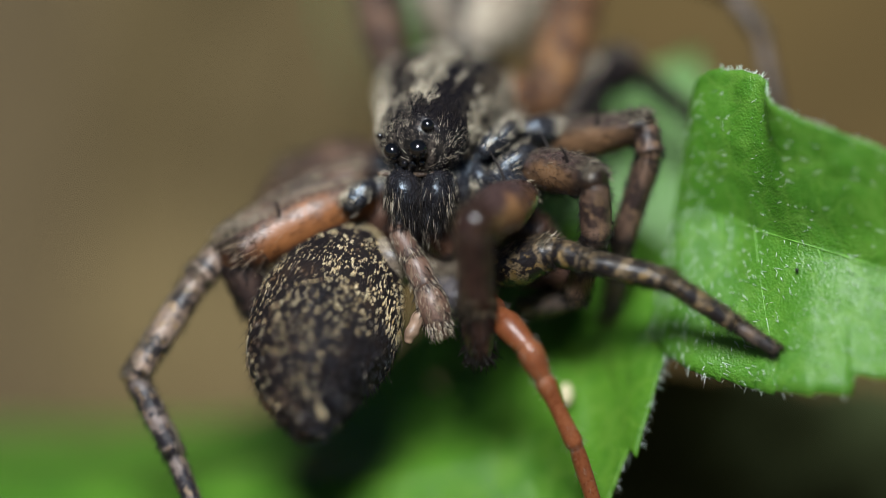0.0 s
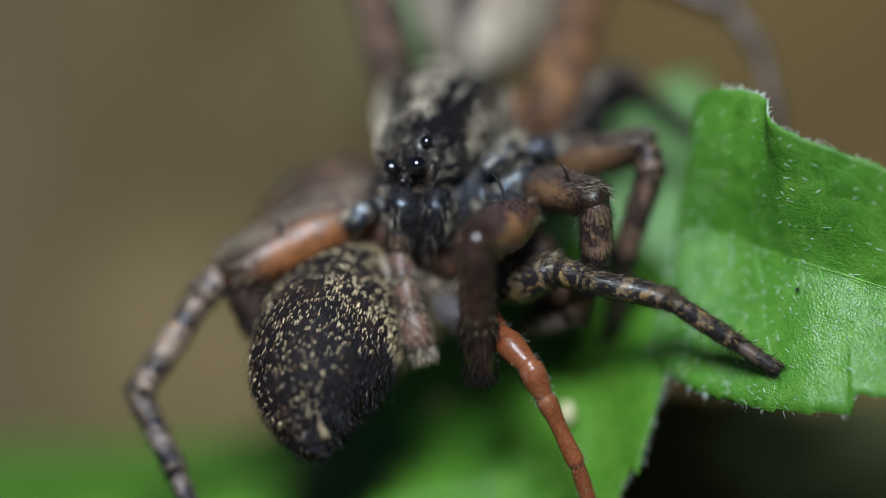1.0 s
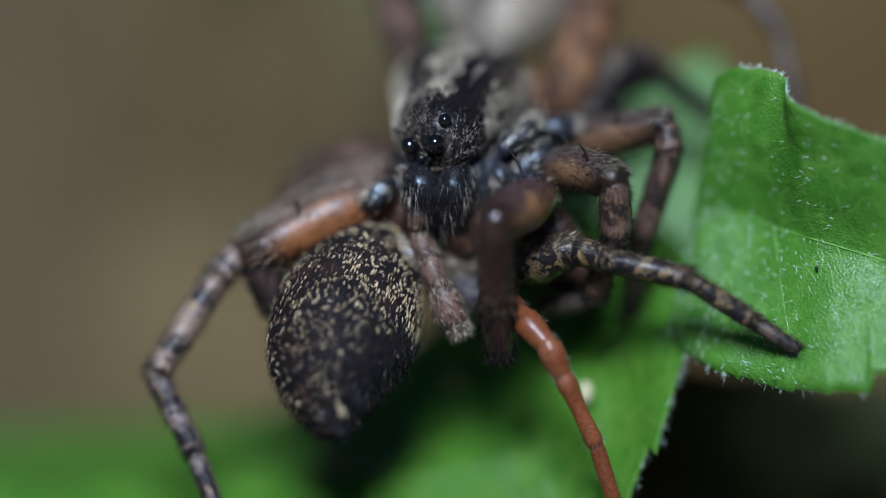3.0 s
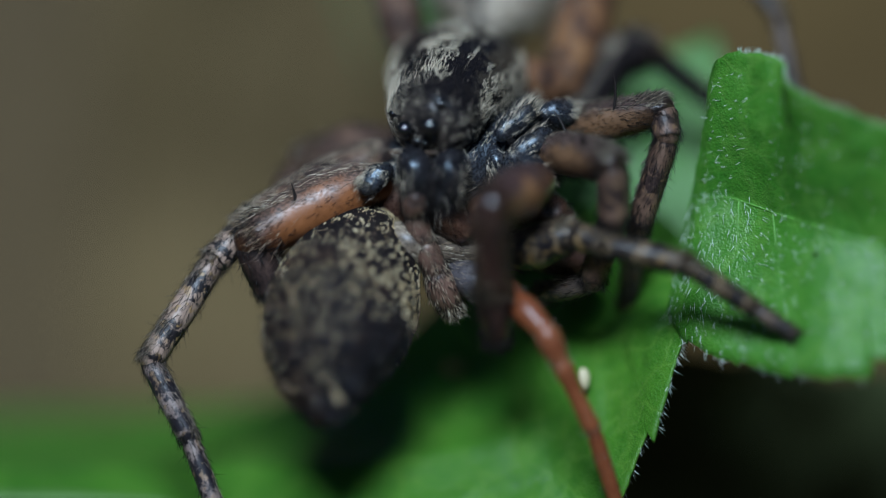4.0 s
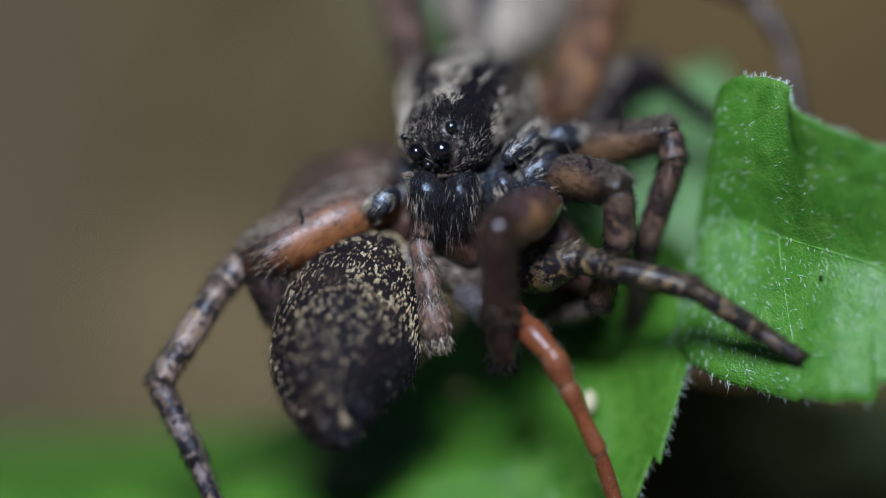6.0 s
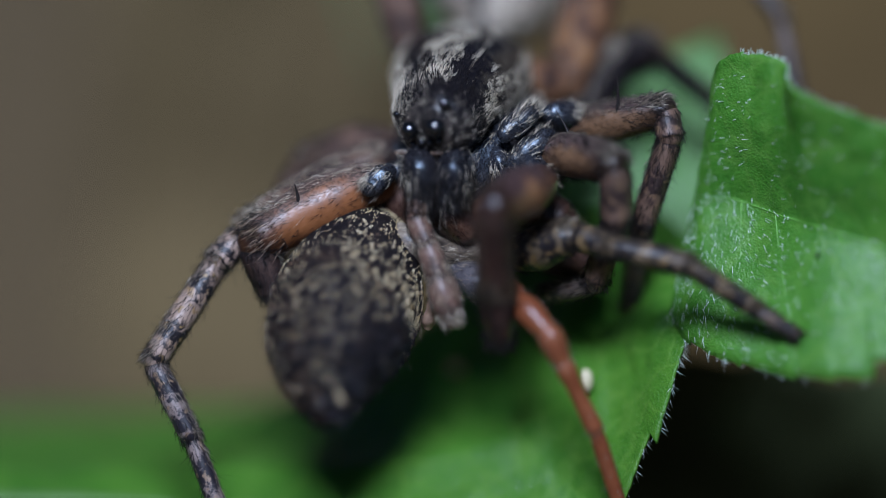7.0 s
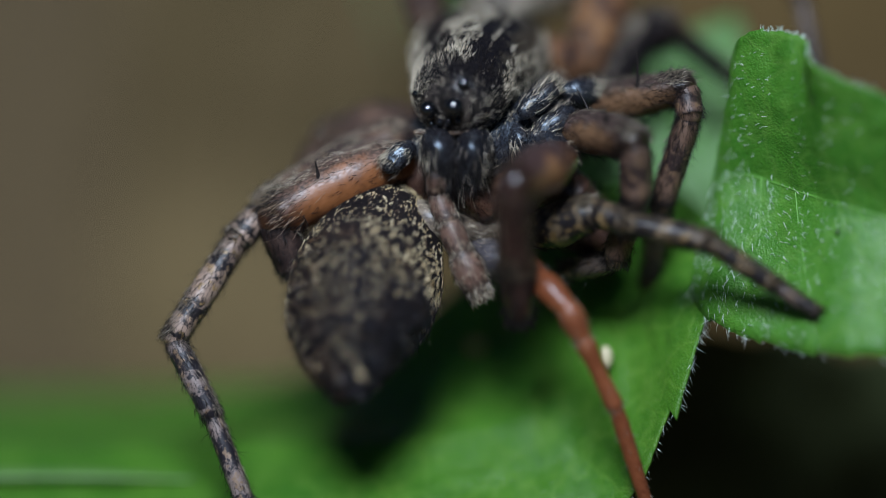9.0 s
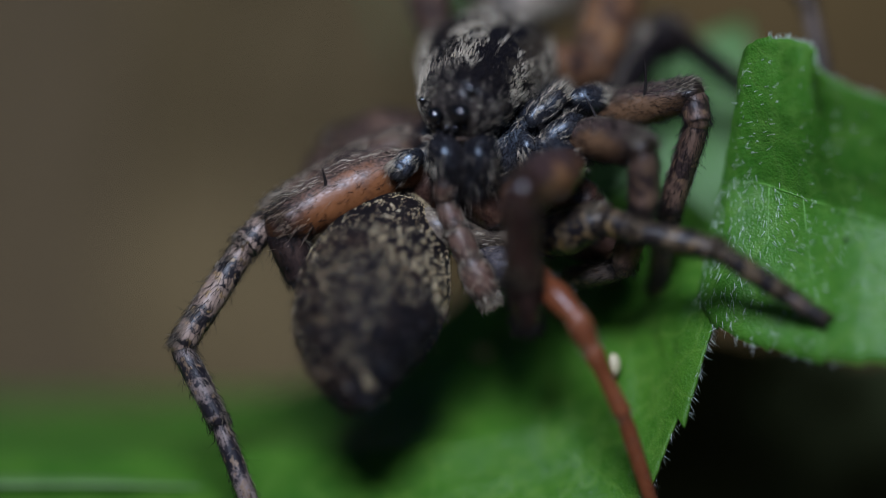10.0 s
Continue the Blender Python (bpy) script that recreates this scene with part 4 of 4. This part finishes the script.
def thing_palp(spider):
    """The feeler that works at the catch; it swings about its root."""
    pivot = (-0.82, 0.35, 0.43)
    root = limb((-0.72, 0.50, 0.69), (-0.81, 0.30, 0.33), .2, .22, .2)
    palp = part("pedipalp", [root.piece(M_PALP), coat(root, 60, 0.15, 0.006, M_HAIR_DARK)], spider, "red-brown hairy feeler probing the catch", pivot=pivot)
    for name, a, b, r, m in (("patella", (-0.81, 0.30, 0.33), (-0.54, 0.20, -0.17), (.19, .21, .2), M_PALP), ("tibia", (-0.54, 0.20, -0.15), (-0.30, 0.10, -0.69), (.21, .235, .22), M_PALP),
                             ("tarsus", (-0.30, 0.10, -0.67), (-0.02, 0.00, -1.49), (.25, .29, .2), M_PALP)):
        t = limb(a, b, *r, lumps=0.06)
        n = 620 if name == "tarsus" else 160
        part(name, [t.piece(m), coat(t, 220, 0.15, 0.0042, M_HAIR_MIX, 0.15, 1.0), coat(t, n // 2, 0.14, 0.0045, M_HAIR_PALE, 0.3, 1.0), coat(t, n // 2 if name == "tarsus" else 20, 0.13, 0.005, M_HAIR_CREAM, 0.4, 1.0, lambda P, N, A, S: A > 0.6), coat(t, n // 2, 0.15, 0.005, M_HAIR_DARK, 0.7, 0.8)], palp)
    bulb = Tube([(-0.26, 0.10, -1.10, .12, .12), (-0.40, 0.08, -1.22, .16, .15), (-0.50, 0.05, -1.36, .13, .12), (-0.56, 0.03, -1.50, .15, .13), (-0.60, 0.03, -1.62, .08, .08)], 6, 16, lumps=0.2, grain=5.0)
    part("bulb", [bulb.piece(M_BULB)], palp, "pale orange bulb under the feeler's tip")
    return palp


def build_prey():
    prey = thing("prey_spider", (-1.45, 1.50, -3.22), "dead dark spider with gold-flecked abdomen, held as food", "spider")
    body = Tube([(-1.30, 1.34, 0.21, .35, .35), (-1.53, 1.10, -0.13, .9, .75), (-1.85, 0.74, -0.79, 1.22, 1.02), (-2.13, 0.26, -1.50, 1.31, 1.12), (-2.31, -0.18, -2.14, 1.14, 1.0),
                 (-2.36, -0.55, -2.71, .74, .72), (-2.34, -0.74, -3.06, .38, .36)], 9, 44, up=(0, -1, 0), lumps=0.05, grain=1.8)

    def tufts(count, keep, length, width, mat, per=4):
        """Small flat tufts of parallel hairs."""
        P, N, T = body.sample(count, keep, 1)
        side = unit(np.cross(N, T))
        P, N, T, side = (np.repeat(k, per, 0) for k in (P, N, T, side))
        P = P + side * rng.normal(size=(len(P), 1)) * 0.011 + T * rng.normal(size=(len(P), 1)) * 0.014
        return strands(P, N * 0.1 + T, length, width, mat, N * -0.3, 0.15)

    def gold_zone(P, N, A, S):
        right = P[:, 0] - np.interp(A, (0, 1), (-1.4, -2.4))
        # Lower right is barer of flecks; the cut also paints the abdomen's own shade.
        chance = np.clip(1.55 - A * 1.75 + right * 0.2 - np.clip(A - 0.45, 0, 1) * np.clip(right, 0, 1) * 5, 0.0, 1)
        patch = np.array([noise.noise(Vector(p) * 2.4) for p in P]) * 0.5 + 0.65
        return rng.random(len(P)) < chance * patch

    def brown_zone(P, N, A, S):
        patch = np.array([noise.noise(Vector(p) * 2.1) for p in P])
        right = P[:, 0] - np.interp(A, (0, 1), (-1.4, -2.4))
        return (patch > 0.05) & (right < -0.62 + 0.4 * patch) & (A > 0.25)

    low = lambda P, N, A, S: A > 0.35
    # The bluish coat at lower right paints a sky sheen on the abdomen.
    part("abdomen", [body.piece(M_PREY), tufts(4200, gold_zone, 0.09, 0.007, M_HAIR_GOLD, 3), tufts(3800, lambda P, N, A, S: gold_zone(P, N, A, S) & (A < 0.45) & (P[:, 0] > -2.0), 0.11, 0.0095, M_HAIR_GOLD, 3),
                     tufts(1500, lambda P, N, A, S: (A > 0.2) & (A < 0.9) & (P[:, 0] < np.interp(A, (0, 1), (-0.9, -2.2))) & (rng.random(len(P)) < 0.75), 0.09, 0.0055, M_HAIR_GOLD, 2),
                     tufts(1500, brown_zone, 0.12, 0.009, M_HAIR_BROWN), tufts(800, lambda P, N, A, S: (A > 0.15) & ((A < 0.5) | (P[:, 0] < -2.3)) & (rng.random(len(P)) < 0.8), 0.1, 0.008, M_HAIR_BROWN, 3), coat(body, 5000, 0.14, 0.005, M_HAIR_SHEEN, 0.2, 1.0, lambda P, N, A, S: (A > 0.45) & (P[:, 0] > -2.4), 0.35, 1),
                     coat(body, 3000, 0.14, 0.005, M_HAIR_DARK, 0.22, 1.0, None, 0.35, 1),
                     tufts(450, lambda P, N, A, S: (A > 0.4) & (A < 0.92) & (N[:, 1] < 0) & (rng.random(len(P)) < 0.7), 0.09, 0.006, M_HAIR_GREY, 2), coat(body, 2200, 0.2, 0.004, M_HAIR_DARK, 0.6, 0.9), coat(body, 420, 0.2, 0.0036, M_HAIR_MIX, 0.6, 0.9, low)], prey, "black egg-shaped abdomen with gold flecks")
    tuft = limb((-2.19, -1.13, -2.69), (-2.14, -1.20, -2.87), .05, .06, .03)
    part("tuft", [coat(tuft, 26, 0.16, 0.006, M_HAIR_GOLD, 0.2, 1.0)], prey, "tuft of golden hairs above the spinnerets")
    for a, b, r in (((-2.33, -0.70, -2.96), (-2.43, -0.78, -3.30), .1), ((-2.23, -0.75, -2.98), (-2.19, -0.88, -3.28), .09), ((-2.15, -1.00, -2.80), (-2.12, -1.08, -2.95), .06), ((-2.42, -0.95, -2.80), (-2.50, -1.06, -3.03), .07)):
        t = limb(a, b, r, r, r * 0.8)
        part("spinneret", [t.piece(M_SPINNERET), coat(t, 60, 0.1, 0.005, M_HAIR_MIX, 0.4, 1.0)], prey, "short grey-brown spinneret")
    part("spot", [ball((-3.11, 0.45, -0.96), (.06, .05, .06), M_PREY_PALE, 8)], prey, "pale round spot")
    chest = Tube([(-1.23, 0.95, 0.03, .2, .2), (-0.94, 0.72, -0.17, .38, .38), (-0.39, 1.10, -0.26, .42, .4), (0.16, 1.15, -0.28, .34, .34), (0.55, 1.15, -0.40, .22, .22)], 7, 24, lumps=0.12, grain=2.5)
    part("carapace", [chest.piece(M_PREY_PALE), coat(chest, 900, 0.14, 0.0045, M_HAIR_CREAM, 0.2, 1.0), coat(chest, 900, 0.14, 0.0045, M_HAIR_UMBER, 0.25, 1.0)], prey, "cream shield behind the feeler")
    lump = Tube([(-0.04, 1.00, -0.69, .25, .25), (0.24, 0.80, -0.84, .33, .33), (0.66, 0.60, -1.04, .3, .3)], 6, 18, lumps=0.15)
    part("jaw", [lump.piece(M_PREY_GREY), coat(lump, 600, 0.12, 0.0045, M_HAIR_MIX, 0.3, 1.0)], prey, "grey crumpled mouthparts")
    down = []
    root = limb((0.56, 0.40, -0.79), (0.94, -0.20, -1.11), .2, .24, .22)
    shank = part("leg", [root.piece(M_RED)], prey, "smooth red-brown leg hanging down")
    for name, a, b, r in (("femur", (0.92, -0.20, -1.11), (1.49, -0.65, -1.73), (.2, .26, .2)), ("patella", (1.49, -0.65, -1.71), (1.77, -0.60, -2.30), (.23, .24, .16)),
                          ("tibia", (1.76, -0.60, -2.26), (2.34, -0.30, -3.48), (.19, .15, .17)), ("metatarsus", (2.34, -0.30, -3.46), (3.03, 0.40, -5.60), (.15, .14, .11))):
        t = limb(a, b, *r, lumps=0.03)
        part(name, [t.piece(M_RED)], shank)
        down.append(coat(t, 90, 0.14, 0.0028, M_HAIR_GREY, 0.8, 0.6))
    part("hairs", down, shank, "sparse pale hairs", kind="stuff")
    leg(prey, [(0.67, 1.80, 0.01), (1.18, 2.20, 0.42), (2.88, 3.30, 3.28), (3.44, 3.40, 3.26), (4.78, 3.80, 2.21)], [.25, .3, .46, .2], [M_PREY, M_PREY, M_PREY], "dark limp leg lying on the leaf behind", 1.0, 0.0, M_PREY)
    return prey


build_ground()
build_leaf()
build_far_leaves()
EATER, SHIELD, FEELER = build_eater()
PREY = build_prey()


# ---- motion ----
def motions():
    home = FEELER.location.copy() / MM
    run = Vector((0.37, -0.1, -0.92)).normalized()
    rows = [(0.0, 0, 0, 0), (0.5, 2, 3, 40), (1.0, 2, 6, 80), (1.5, 2, 3, 80), (2.0, 2, 0, 80), (2.5, 2, -2, 80), (4.0, 28, -2, 80), (4.5, 36, 0, 80), (5.0, 16, 8, 80),
            (5.5, 6, 11, 80), (6.8, 2, 3, 0), (7.0, 2, 2, 40), (7.5, 5, 3, 80), (8.5, 4, -3, 80), (10.0, 8, -5, 80)]
    walk(FEELER, [(t, pose(*(home * MM), rx, ry, 0) @ Matrix.Rotation(radians(turn), 4, run)) for t, rx, ry, turn in rows])
    home2 = SHIELD.location.copy() / MM
    rows = [(0.0, 0, 0), (0.5, -0.07, 0.06), (1.0, -0.05, 0.05), (2.0, -0.046, 0.046), (2.5, -0.043, 0.053), (4.0, -0.08, 0.09), (4.5, -0.083, 0.099), (5.0, -0.026, 0.074),
            (5.5, 0.01, 0.1), (7.5, -0.062, 0.097), (9.0, -0.07, 0.05), (10.0, -0.084, 0.076)]
    walk(SHIELD, [(t, pose((home2.x + x) * MM, (home2.y - 0.09) * MM, (home2.z + z) * MM)) for t, x, z in rows])


motions()
